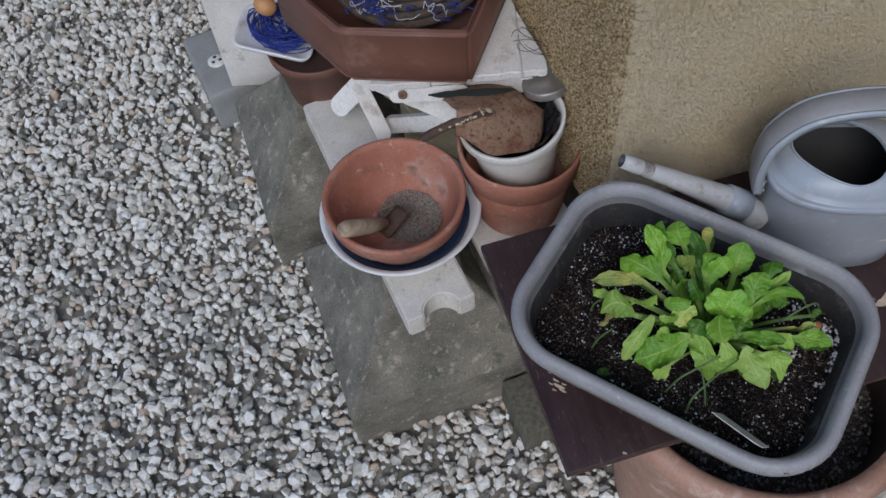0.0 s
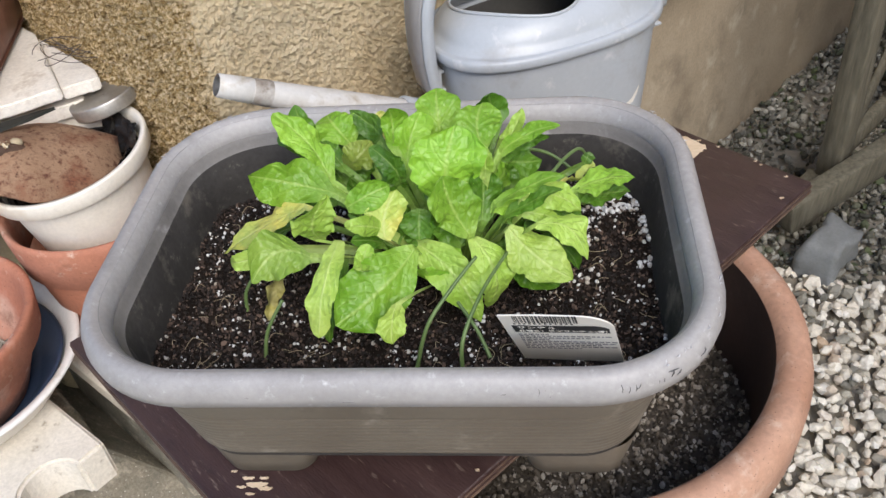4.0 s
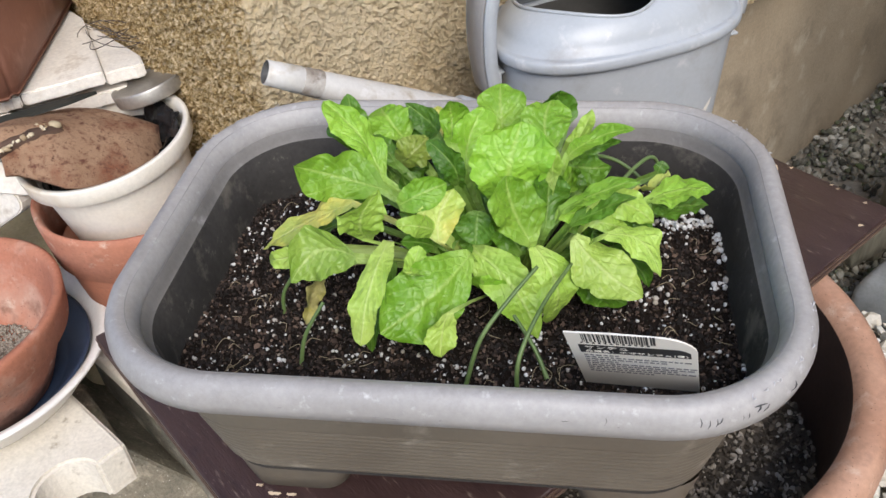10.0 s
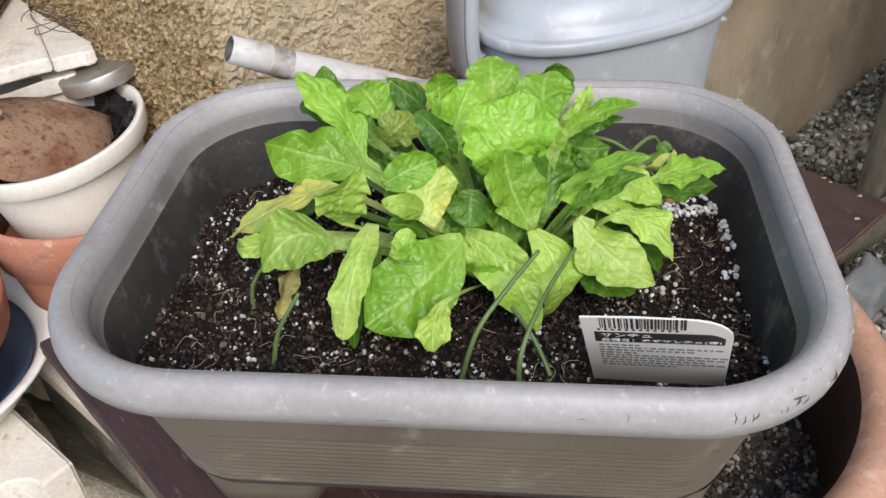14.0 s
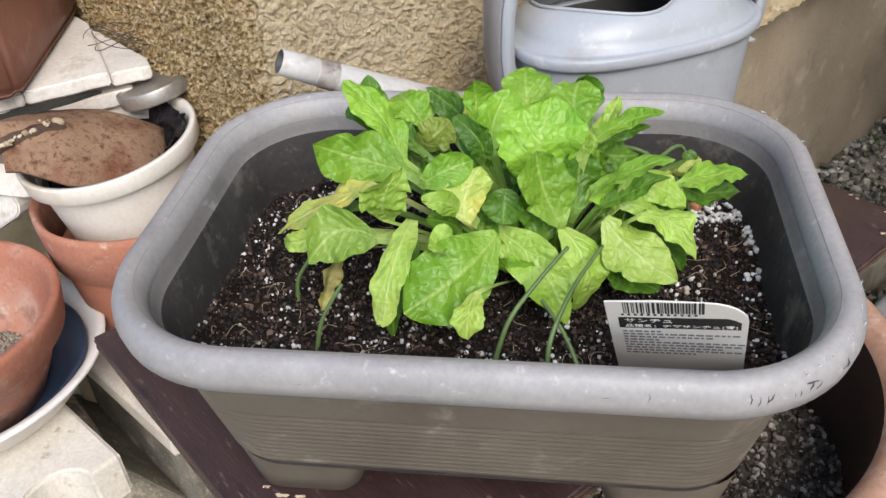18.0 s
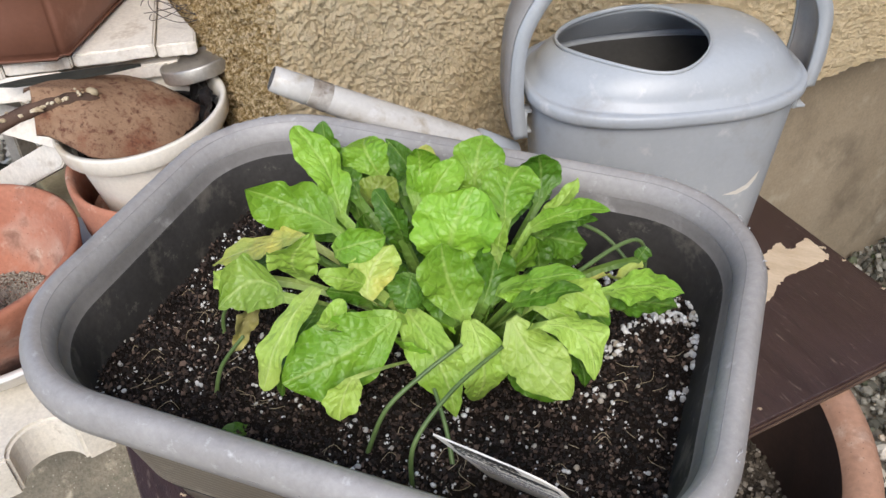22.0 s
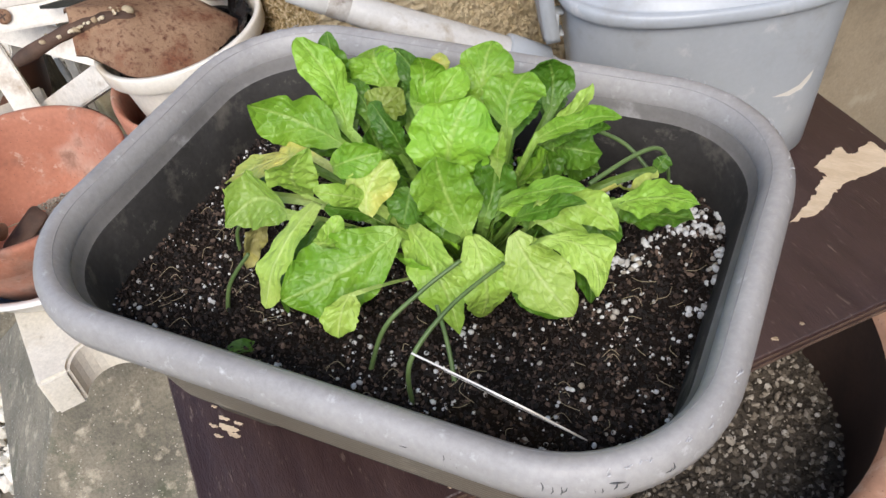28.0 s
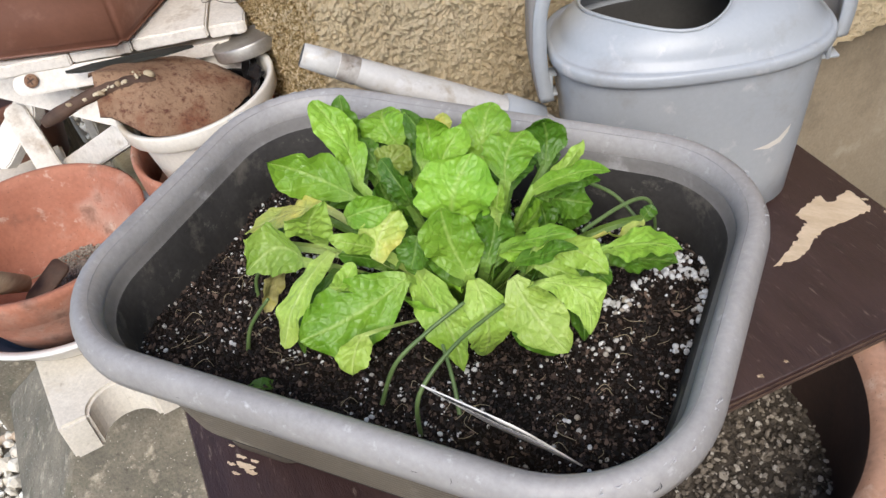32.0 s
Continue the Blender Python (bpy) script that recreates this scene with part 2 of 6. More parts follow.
M_LEAF_YELLOW = leaf_mat("lettuce_yellowing", (0.34, 0.48, 0.08), (0.55, 0.60, 0.15), (0.66, 0.68, 0.32), 0.5)
M_LEAF_DRY = leaf_mat("lettuce_dried", (0.22, 0.20, 0.07), (0.36, 0.33, 0.13), (0.46, 0.40, 0.2), 0.3)
M_LEAF_OLD = leaf_mat("lettuce_old", (0.20, 0.29, 0.035), (0.33, 0.39, 0.085), (0.45, 0.48, 0.18))
M_STALK = surface("green_stalk", (0.085, 0.145, 0.04), (0.15, 0.225, 0.075), 0.5, 40, 300, 0.1, 0.0005)
M_BOARD = surface("maroon_painted_board", (0.034, 0.0165, 0.0155), (0.064, 0.035, 0.031), 0.45, 9, 200, 0.6, 0.0016, stain=[((0.20, 0.15, 0.12), 0.07, 70.0), ((0.026, 0.015, 0.014), 0.2, 30.0)], stretch=(1, 5, 1))
M_PLY = surface("plywood_edge", (0.075, 0.043, 0.030), (0.15, 0.095, 0.066), 0.85, 40, 260, 0.4, 0.001, stain=((0.05, 0.028, 0.022), 0.4, 60.0))
M_RAWWOOD = surface("raw_wood", (0.54, 0.41, 0.27), (0.70, 0.56, 0.40), 0.8, 30, 260, 0.3, 0.001, stretch=(1, 4, 1), fine=0.25)
M_TERRA = surface("terracotta", (0.42, 0.225, 0.145), (0.57, 0.345, 0.24), 0.6, 12, 220, 0.4, 0.0012, stain=[((0.66, 0.50, 0.40), 0.32, 30.0), ((0.30, 0.17, 0.12), 0.12, 26.0)], specks=((0.22, 0.12, 0.08), 260.0, 0.08))
M_POTSOIL = surface("dry_gritty_soil", (0.06, 0.048, 0.036), (0.17, 0.138, 0.105), 0.95, 40, 600, 0.9, 0.004)
# terracotta darkened to hold the shade inside the large pot
M_TERRA_IN = surface("terracotta_inside_shaded", (0.055, 0.032, 0.025), (0.11, 0.062, 0.045), 0.85, 12, 220, 0.35, 0.0012)
M_TERRA_RED = surface("red_clay", (0.36, 0.135, 0.077), (0.48, 0.205, 0.128), 0.82, 14, 240, 0.4, 0.0012, stain=[((0.52, 0.33, 0.25), 0.36, 11.0), ((0.20, 0.095, 0.062), 0.22, 23.0), ((0.55, 0.42, 0.33), 0.06, 60.0)], specks=((0.16, 0.08, 0.055), 230.0, 0.07))
M_BROWN = surface("brown_plastic", (0.140, 0.058, 0.036), (0.20, 0.088, 0.056), 0.5, 9, 240, 0.12, 0.0008, stain=((0.30, 0.16, 0.115), 0.25, 14.0), fine=0.2)
M_BROWN_IN = surface("brown_plastic_inside", (0.04, 0.02, 0.015), (0.07, 0.035, 0.025), 0.6, 9, 240, 0.1)
M_WHITE = surface("off_white_plastic", (0.72, 0.66, 0.56), (0.85, 0.81, 0.73), 0.5, 10, 240, 0.12, 0.0008, stain=[((0.50, 0.40, 0.27), 0.22, 15.0), ((0.58, 0.57, 0.55), 0.2, 9.0)], fine=0.2)
M_ENAMEL = surface("white_rimmed_saucer", (0.694, 0.672, 0.638), (0.851, 0.829, 0.795), 0.4, 12, 240, 0.1, 0.0006, stain=((0.45, 0.40, 0.33), 0.18, 20.0), fine=0.15)
M_NAVY = surface("navy_plastic", (0.018, 0.030, 0.060), (0.040, 0.062, 0.110), 0.4, 12, 240, 0.1, fine=0.2)
M_BLACK = surface("black_plastic", (0.010, 0.010, 0.011), (0.025, 0.025, 0.026), 0.24, 12, 240, 0.1)
M_STYRO = surface("weathered_white_foam", (0.62, 0.57, 0.48), (0.77, 0.72, 0.63), 0.9, 16, 320, 0.35, 0.001, stain=[((0.55, 0.47, 0.36), 0.12, 18.0), ((0.30, 0.25, 0.18), 0.02, 60.0)])
M_PAINTWOOD = surface("white_painted_wood", (0.682, 0.627, 0.550), (0.847, 0.803, 0.726), 0.7, 14, 240, 0.3, 0.001, stain=((0.42, 0.34, 0.26), 0.22, 22.0))
M_CONC = surface("grey_brown_concrete", (0.125, 0.115, 0.088), (0.30, 0.265, 0.20), 0.92, 14, 330, 0.9, 0.003, stain=[((0.09, 0.095, 0.062), 0.3, 26.0), ((0.50, 0.44, 0.335), 0.2, 40.0), ((0.07, 0.066, 0.05), 0.08, 90.0)], specks=((0.44, 0.41, 0.34), 190.0, 0.10), fine=0.75)
M_SLAB = surface("pale_concrete", (0.26, 0.255, 0.23), (0.37, 0.36, 0.33), 0.92, 10, 260, 0.45, 0.002, stain=((0.17, 0.17, 0.13), 0.3, 10.0))
M_CAN = surface("grey_can_plastic", (0.355, 0.378, 0.400), (0.43, 0.453, 0.476), 0.34, 7, 260, 0.06, 0.0006, stain=[((0.33, 0.33, 0.33), 0.2, 22.0), ((0.56, 0.56, 0.56), 0.12, 45.0)], fine=0.1)
# the can's grey plastic with the hollow's shade painted into the colour
M_CAN_IN = surface("grey_can_inside_shaded", (0.05, 0.048, 0.044), (0.09, 0.086, 0.08), 0.5, 7, 260, 0.06)
M_HANDLE_GREY = surface("dirty_handle_plastic", (0.27, 0.25, 0.235), (0.38, 0.365, 0.35), 0.45, 12, 260, 0.1, 0.0006, fine=0.2)
M_SPOUT = surface("pale_spout_plastic", (0.52, 0.50, 0.465), (0.63, 0.61, 0.575), 0.38, 9, 260, 0.08, 0.0006, stain=[((0.33, 0.27, 0.19), 0.28, 34.0), ((0.66, 0.65, 0.64), 0.15, 50.0)], fine=0.2)
M_SPOUT_DIRT = surface("grimy_spout_plastic", (0.20, 0.155, 0.11), (0.50, 0.475, 0.44), 0.6, 60, 300, 0.3, 0.0008, stain=((0.13, 0.09, 0.06), 0.35, 90.0))
M_STEEL = surface("dull_steel", (0.40, 0.375, 0.33), (0.58, 0.55, 0.50), 0.42, 16, 300, 0.12, 0.0005, metal=0.75)
M_RUST = surface("rusty_steel", (0.20, 0.108, 0.058), (0.37, 0.235, 0.145), 0.88, 14, 330, 0.8, 0.002, stain=[((0.17, 0.060, 0.028), 0.40, 30.0), ((0.095, 0.030, 0.015), 0.42, 150.0), ((0.06, 0.022, 0.012), 0.30, 330.0)])
M_RUST_DARK = surface("dark_rusty_iron", (0.045, 0.026, 0.017), (0.13, 0.075, 0.05), 0.8, 40, 330, 0.5, 0.001)
M_DARKBLADE = surface("dark_green_blade", (0.018, 0.020, 0.017), (0.045, 0.047, 0.040), 0.5, 20, 300, 0.2, 0.0006)
M_HANDLE = surface("worn_wood_handle", (0.26, 0.18, 0.11), (0.50, 0.39, 0.26), 0.75, 30, 300, 0.4, 0.001, stretch=(1, 1, 5))
M_OLDWOOD = surface("grey_weathered_wood", (0.085, 0.077, 0.052), (0.19, 0.172, 0.125), 0.9, 24, 300, 0.5, 0.0015, stretch=(6, 6, 0.8))
M_OLIVEWOOD = surface("olive_stained_wood", (0.42, 0.34, 0.19), (0.60, 0.52, 0.34), 0.85, 14, 260, 0.4, 0.0015, stain=[((0.26, 0.21, 0.09), 0.3, 12.0), ((0.62, 0.56, 0.44), 0.2, 20.0)])
M_BASKET = surface("brown_rope", (0.05, 0.035, 0.025), (0.16, 0.115, 0.08), 0.9, 60, 400, 0.6, 0.002)
M_BLUE = surface("blue_twine", (0.010, 0.018, 0.16), (0.028, 0.055, 0.32), 0.45, 60, 400, 0.2)
M_WHITETWINE = surface("white_twine", (0.5, 0.5, 0.5), (0.7, 0.7, 0.7), 0.7, 60, 400, 0.2)
M_WIRE = surface("dark_wire", (0.04, 0.03, 0.025), (0.10, 0.08, 0.07), 0.6, 60, 400, 0)
M_BALL = surface("orange_wooden_ball", (0.48, 0.22, 0.07), (0.62, 0.33, 0.13), 0.5, 20, 240, 0.1)
M_PEBBLE = surface("orange_pebble", (0.33, 0.13, 0.05), (0.47, 0.22, 0.10), 0.6, 60, 300, 0.2)
M_PAPER = surface("white_label_card", (0.70, 0.66, 0.59), (0.77, 0.73, 0.66), 0.5, 30, 400, 0.05, fine=0.08)
M_INK = surface("black_ink", (0.012, 0.012, 0.013), (0.03, 0.03, 0.03), 0.5, 60, 400, 0)
M_INKSOFT = surface("grey_ink", (0.16, 0.15, 0.15), (0.26, 0.25, 0.25), 0.6, 60, 400, 0)
M_FOUND = surface("smooth_beige_render", (0.28, 0.225, 0.155), (0.41, 0.34, 0.245), 0.9, 5, 240, 0.4, 0.002, stain=[((0.19, 0.155, 0.11), 0.35, 7.0), ((0.48, 0.42, 0.32), 0.15, 11.0)], fine=0.4)
M_GRAVELBED = surface("earth_under_gravel", (0.19, 0.168, 0.13), (0.38, 0.34, 0.275), 0.95, 20, 200, 0.8, 0.006)
M_GRAVEL = island_mat("gravel_stones", [(0.0, (0.17, 0.165, 0.14)), (0.12, (0.44, 0.42, 0.35)), (0.30, (0.72, 0.66, 0.55)), (0.6, (0.80, 0.76, 0.66)), (0.86, (0.88, 0.85, 0.76)), (0.93, (0.55, 0.41, 0.28)), (1.0, (0.88, 0.855, 0.78))], 0.75, 160)
# moss and dirt, with the passage's shade also put into the stone colours
M_GRAVEL_MOSS_SHADE = island_mat("mossy_shaded_gravel_stones", [(0.0, (0.05, 0.05, 0.038)), (0.32, (0.12, 0.115, 0.09)), (0.42, (0.08, 0.105, 0.04)), (0.52, (0.18, 0.17, 0.14)), (0.85, (0.31, 0.295, 0.245)), (1.0, (0.52, 0.50, 0.43))], 0.85, 160)
M_GRIT = island_mat("pot_grit", [(0.0, (0.05, 0.04, 0.03)), (0.45, (0.15, 0.122, 0.092)), (0.75, (0.33, 0.28, 0.22)), (0.92, (0.52, 0.46, 0.38)), (1.0, (0.66, 0.61, 0.53))], 0.9, 500)
M_DRYSOIL = island_mat("dry_grey_soil", [(0.0, (0.16, 0.135, 0.105)), (0.5, (0.30, 0.26, 0.21)), (0.9, (0.40, 0.355, 0.29)), (1.0, (0.08, 0.06, 0.045))], 0.95, 500)
M_GREYSTONE = surface("blue_grey_stone", (0.18, 0.19, 0.19), (0.28, 0.29, 0.29), 0.85, 14, 200, 0.5, 0.003)


def roughcast_mat():
    """Cream roughcast, with ochre lichen on the shaded face and round the corner."""
    m = bpy.data.materials.new("cream_roughcast")
    t, n, l, p = nodes_of(m)
    obj = coords(t)
    a, b, c = noise_tex(t, 7, vec=obj), noise_tex(t, 260, 5, 0.75, obj), noise_tex(t, 55, 5, 0.65, obj)
    col = ramp(t, a.outputs["Fac"], [(0.3, (0.93, 0.74, 0.45)), (0.7, (0.97, 0.82, 0.56))]).outputs["Color"]
    col = mixc(t, 0.4, col, ramp(t, b.outputs["Fac"], [(0.3, (0.72, 0.70, 0.66)), (0.7, (1.15, 1.13, 1.1))]).outputs["Color"], "MULTIPLY")
    at = n.new("ShaderNodeAttribute")
    at.attribute_name = "along"
    ad = n.new("ShaderNodeMath")
    ad.operation = "ADD"
    mu = n.new("ShaderNodeMath")
    mu.operation = "MULTIPLY"
    mu.inputs[1].default_value = 0.12
    l.new(c.outputs["Fac"], mu.inputs[0])
    l.new(at.outputs["Fac"], ad.inputs[0])
    l.new(mu.outputs[0], ad.inputs[1])
    k = ramp(t, ad.outputs[0], [(0.055, (1, 1, 1)), (0.08, (0, 0, 0))])
    lich = ramp(t, b.outputs["Fac"], [(0.38, (0.20, 0.125, 0.05)), (0.48, (0.55, 0.38, 0.16)), (0.60, (0.92, 0.74, 0.48))]).outputs["Color"]
    l.new(mixc(t, k.outputs["Color"], col, lich), p.inputs["Base Color"])
    p.inputs["Roughness"].default_value = 0.95
    p.inputs["Specular IOR Level"].default_value = 0.2
    nb = add_bump(t, c.outputs["Fac"], 0.5, 0.005)
    l.new(add_bump(t, b.outputs["Fac"], 1.0, 0.010, nb), p.inputs["Normal"])
    return m


M_ROUGH = roughcast_mat()

# ---------------------------------------------------------------- builders
H = 0.63  # height of the planter's rim above the gravel


def mesh_of(name, verts, faces, material, smooth=True):
    me = bpy.data.meshes.new(name)
    me.from_pydata([tuple(v) for v in verts], [], faces)
    me.materials.append(material)
    if smooth:
        me.polygons.foreach_set("use_smooth", [True] * len(me.polygons))
    me.update()
    return me


def part(name, data, material, parent, label=""):
    """Links a bmesh, or a ready mesh, as ONE mesh object under a thing or a part."""
    if isinstance(data, bmesh.types.BMesh):
        me = bpy.data.meshes.new(name)
        data.to_mesh(me)
        data.free()
        me.materials.append(material)
    else:
        me = data
    ob = new(name, me)
    if parent is not None:
        ob.parent = parent
    return tagged(ob, label)


def thing(name, label, category, at=(0, 0, 0), group="", kind=""):
    ob = new(name)
    ob.empty_display_size = 0.05
    ob.location = at
    return tagged(ob, label, category, group, kind)


def solid(name, data, material, label, category, group="", kind=""):
    ob = part(name, data, material, None)
    return tagged(ob, label, category, group, kind)


def rr_loop(a, b, r, n=10):
    """Points round a rounded rectangle, anticlockwise."""
    out = []
    for cx, cy, a0 in ((a - r, b - r, 0), (-a + r, b - r, 90), (-a + r, -b + r, 180), (a - r, -b + r, 270)):
        for i in range(n):
            th = radians(a0 + 90 * i / (n - 1))
            out.append((cx + r * math.cos(th), cy + r * math.sin(th)))
    return out


def loft(loops, close_first=False, close_last=False, ring=False):
    """Vertices and faces through loops of 3D points of one length; ring joins the last loop to the first."""
    n = len(loops[0])
    verts = [v for lp in loops for v in lp]
    faces = []
    m = len(loops)
    for k in range(m if ring else m - 1):
        p, q = k * n, ((k + 1) % m) * n
        for i in range(n):
            j = (i + 1) % n
            faces.append((p + i, p + j, q + j, q + i))
    if close_first:
        faces.append(tuple(range(n - 1, -1, -1)))
    if close_last:
        faces.append(tuple(range((m - 1) * n, m * n)))
    return verts, faces


def rr_profile(a, b, r, profile, n=10, **kw):
    """Sweeps (offset, z) pairs round a rounded rectangle."""
    return loft([[(x, y, z) for x, y in rr_loop(a + o, b + o, max(r + o, 0.004), n)] for o, z in profile], **kw)


def lathe(profile, n=64, wobble=0.0, seed=0, **kw):
    rng = random.Random(seed)
    ph = [rng.uniform(0, 6.28) for _ in range(4)]
    loops = []
    for r, z in profile:
        lp = []
        for i in range(n):
            th = 2 * math.pi * i / n
            k = 1 + wobble * (math.sin(2 * th + ph[0]) + 0.6 * math.sin(3 * th + ph[1] + z * 40) + 0.3 * math.sin(7 * th + ph[2]))
            lp.append((r * k * math.cos(th), r * k * math.sin(th), z))
        loops.append(lp)
    return loft(loops, **kw)


def moved(vf, m):
    v, f = vf
    return [m @ Vector(p) for p in v], f


def box_bm(sx, sy, sz, bevel=0.003, segs=2, m=None, jitter=0.0, seed=0, cuts=0):
    bm = bmesh.new()
    bmesh.ops.create_cube(bm, size=1.0)
    bmesh.ops.scale(bm, vec=(sx, sy, sz), verts=bm.verts)
    if cuts:
        bmesh.ops.subdivide_edges(bm, edges=bm.edges[:], cuts=cuts, use_grid_fill=True)
    if bevel:
        sharp = [e for e in bm.edges if len(e.link_faces) == 2 and e.calc_face_angle(0) > 0.5]
        bmesh.ops.bevel(bm, geom=sharp, offset=bevel, segments=segs, profile=0.6, affect="EDGES")
    if jitter:
        for v in bm.verts:
            k = noise.noise_vector(v.co * 22 + Vector((seed * 3.1, seed * 1.7, 0))) * jitter
            v.co += k
    if m is not None:
        bm.transform(m)
    for f in bm.faces:
        f.smooth = bool(bevel)
    return bm


def tube(points, radii, n=10, caps=True):
    """A swept round rod through points, with a radius at each."""
    pts = [Vector(p) for p in points]
    if isinstance(radii, (int, float)):
        radii = [radii] * len(pts)
    loops, side = [], None
    for i, p in enumerate(pts):
        t = (pts[min(i + 1, len(pts) - 1)] - pts[max(i - 1, 0)]).normalized()
        if side is None:
            side = t.orthogonal().normalized()
        side = (side - t * side.dot(t)).normalized()
        up = t.cross(side)
        loops.append([p + (side * math.cos(2 * math.pi * k / n) + up * math.sin(2 * math.pi * k / n)) * radii[i] for k in range(n)])
    return loft(loops, close_first=caps, close_last=caps)


def spline(points, steps=8):
    """A smooth line through points."""
    p = [Vector(q) for q in points]
    out = []
    for i in range(len(p) - 1):
        a, b, c, d = p[max(i - 1, 0)], p[i], p[i + 1], p[min(i + 2, len(p) - 1)]
        for k in range(steps):
            t = k / steps
            out.append(0.5 * (2 * b + (c - a) * t + (2 * a - 5 * b + 4 * c - d) * t * t + (3 * b - a - 3 * c + d) * t**3))
    return out + [p[-1]]


_ICO = {}


def pebbles(name, centres, sizes, material, sub=1, flat=0.65, rough=0.25, seed=1, smooth=True):
    """Loose lumps as one mesh: centres (n x 3), sizes (n), each its own squashed, turned and dented lump."""
    if sub not in _ICO:
        bm = bmesh.new()
        bmesh.ops.create_icosphere(bm, subdivisions=sub, radius=1.0)
        bm.verts.ensure_lookup_table()
        _ICO[sub] = (np.array([v.co[:] for v in bm.verts]), np.array([[v.index for v in f.verts] for f in bm.faces]))
        bm.free()
    base, tri = _ICO[sub]
    rng = np.random.default_rng(seed)
    n, k = len(centres), len(base)
    ax = rng.normal(size=(n, 4))
    ax /= np.linalg.norm(ax, axis=1, keepdims=True)
    w, x, y, z = ax.T
    tilt = np.stack([1 - 2 * (y * y + z * z), 2 * (x * y - z * w), 2 * (x * z + y * w), 2 * (x * y + z * w), 1 - 2 * (x * x + z * z), 2 * (y * z - x * w), 2 * (x * z - y * w), 2 * (y * z + x * w), 1 - 2 * (x * x + y * y)], 1).reshape(n, 3, 3)
    scale = np.stack([rng.uniform(0.8, 1.25, n), rng.uniform(0.6, 1.0, n), rng.uniform(flat * 0.8, flat * 1.2, n)], 1)
    dent = 1 + rough * rng.uniform(-1, 1, (n, k, 1))
    v = np.einsum("nij,nkj->nki", tilt, base[None] * dent * scale[:, None]) * np.asarray(sizes)[:, None, None]
    v = v + np.asarray(centres)[:, None]
    f = tri[None] + (np.arange(n) * k)[:, None, None]
    me = bpy.data.meshes.new(name)
    v, f = v.reshape(-1, 3), f.reshape(-1, 3)
    me.vertices.add(len(v))
    me.vertices.foreach_set("co", v.astype(np.float32).ravel())
    me.loops.add(f.size)
    me.loops.foreach_set("vertex_index", f.astype(np.int32).ravel())
    me.polygons.add(len(f))
    me.polygons.foreach_set("loop_start", np.arange(0, f.size, 3, dtype=np.int32))
    me.polygons.foreach_set("use_smooth", np.full(len(f), smooth, dtype=bool))
    me.materials.append(material)
    me.update(calc_edges=True)
    me.validate()
    return me
# ---------------------------------------------------------------- ground
ground = solid("ground", mesh_of("ground", [(-40, -40, -0.012), (40, -40, -0.012), (40, 40, -0.012), (-40, 40, -0.012)], [(0, 1, 2, 3)], M_GRAVELBED, False), M_GRAVELBED, "bare brown earth under the gravel", "ground", kind="structure")

CORNER = Vector((-0.18, 0.185))
UR, UL = Vector((0.63, 0.777)), Vector((-0.777, 0.63))
NR, NL = Vector((0.777, -0.63)), Vector((-0.63, -0.777))


def in_house(x, y, margin=0.0):
    p = Vector((x, y)) - CORNER
    return p.dot(NR) < -0.05 - margin and p.dot(NL) < -0.05 - margin


def scatter(x0, x1, y0, y1, step, rng):
    out = []
    for i in range(int((x1 - x0) / step)):
        for j in range(int((y1 - y0) / step)):
            x, y = x0 + (i + rng.uniform(-0.15, 1.15)) * step, y0 + (j + rng.uniform(-0.15, 1.15)) * step
            if not in_house(x, y, -0.005):
                out.append((x, y))
    return out


def mossy(x, y):
    """The mossy strip along the house where the gravel's colour also holds shade, with a ragged edge."""
    e = 0.06 * noise.noise((x * 6, y * 6, 1.0))
    return y + e > 0.62 or (x + e < 0.42 and y + e > 0.38)


_rng = random.Random(11)
_c, _s = [], []
for x, y in scatter(-2.15, 0.1, -0.68, 0.95, 0.0126, _rng) + scatter(0.1, 1.05, -0.35, 0.1, 0.0145, _rng) + [q for q in scatter(0.22, 1.05, 0.1, 0.75, 0.0130, _rng) if not mossy(*q)]:
    bare = noise.noise((x * 5, y * 5, 3.0)) > 0.42 and _rng.random() < 0.45
    if bare:
        continue
    _s.append(_rng.choice((0.0054, 0.0070, 0.0085, 0.0102, 0.0132)) * _rng.uniform(0.85, 1.15))
    _c.append((x, y, _rng.uniform(-0.007, 0.006)))
gravel = solid("gravel", pebbles("gravel", _c, _s, M_GRAVEL, 1, 0.66, 0.23, 5, False), M_GRAVEL, "pale grey and cream gravel, loose stones of one to three centimetres", "gravel", kind="stuff")

_c, _s = [], []
for x, y in scatter(0.22, 1.05, 0.36, 1.75, 0.0095, _rng):
    if not mossy(x, y):
        continue
    if noise.noise((x * 7, y * 7, 8.0)) > 0.28 and _rng.random() < 0.6:
        continue
    _s.append(_rng.choice((0.0038, 0.0047, 0.0056, 0.0068, 0.0090)) * _rng.uniform(0.85, 1.15))
    _c.append((x, y, _rng.uniform(-0.009, 0.004)))
solid("gravel", pebbles("gravel", _c, _s, M_GRAVEL_MOSS_SHADE, 1, 0.66, 0.23, 15, False), M_GRAVEL_MOSS_SHADE, "dirty mossy gravel, darkened with painted shade, in the narrow passage beside the house", "gravel", kind="stuff")

# ---------------------------------------------------------------- the house corner


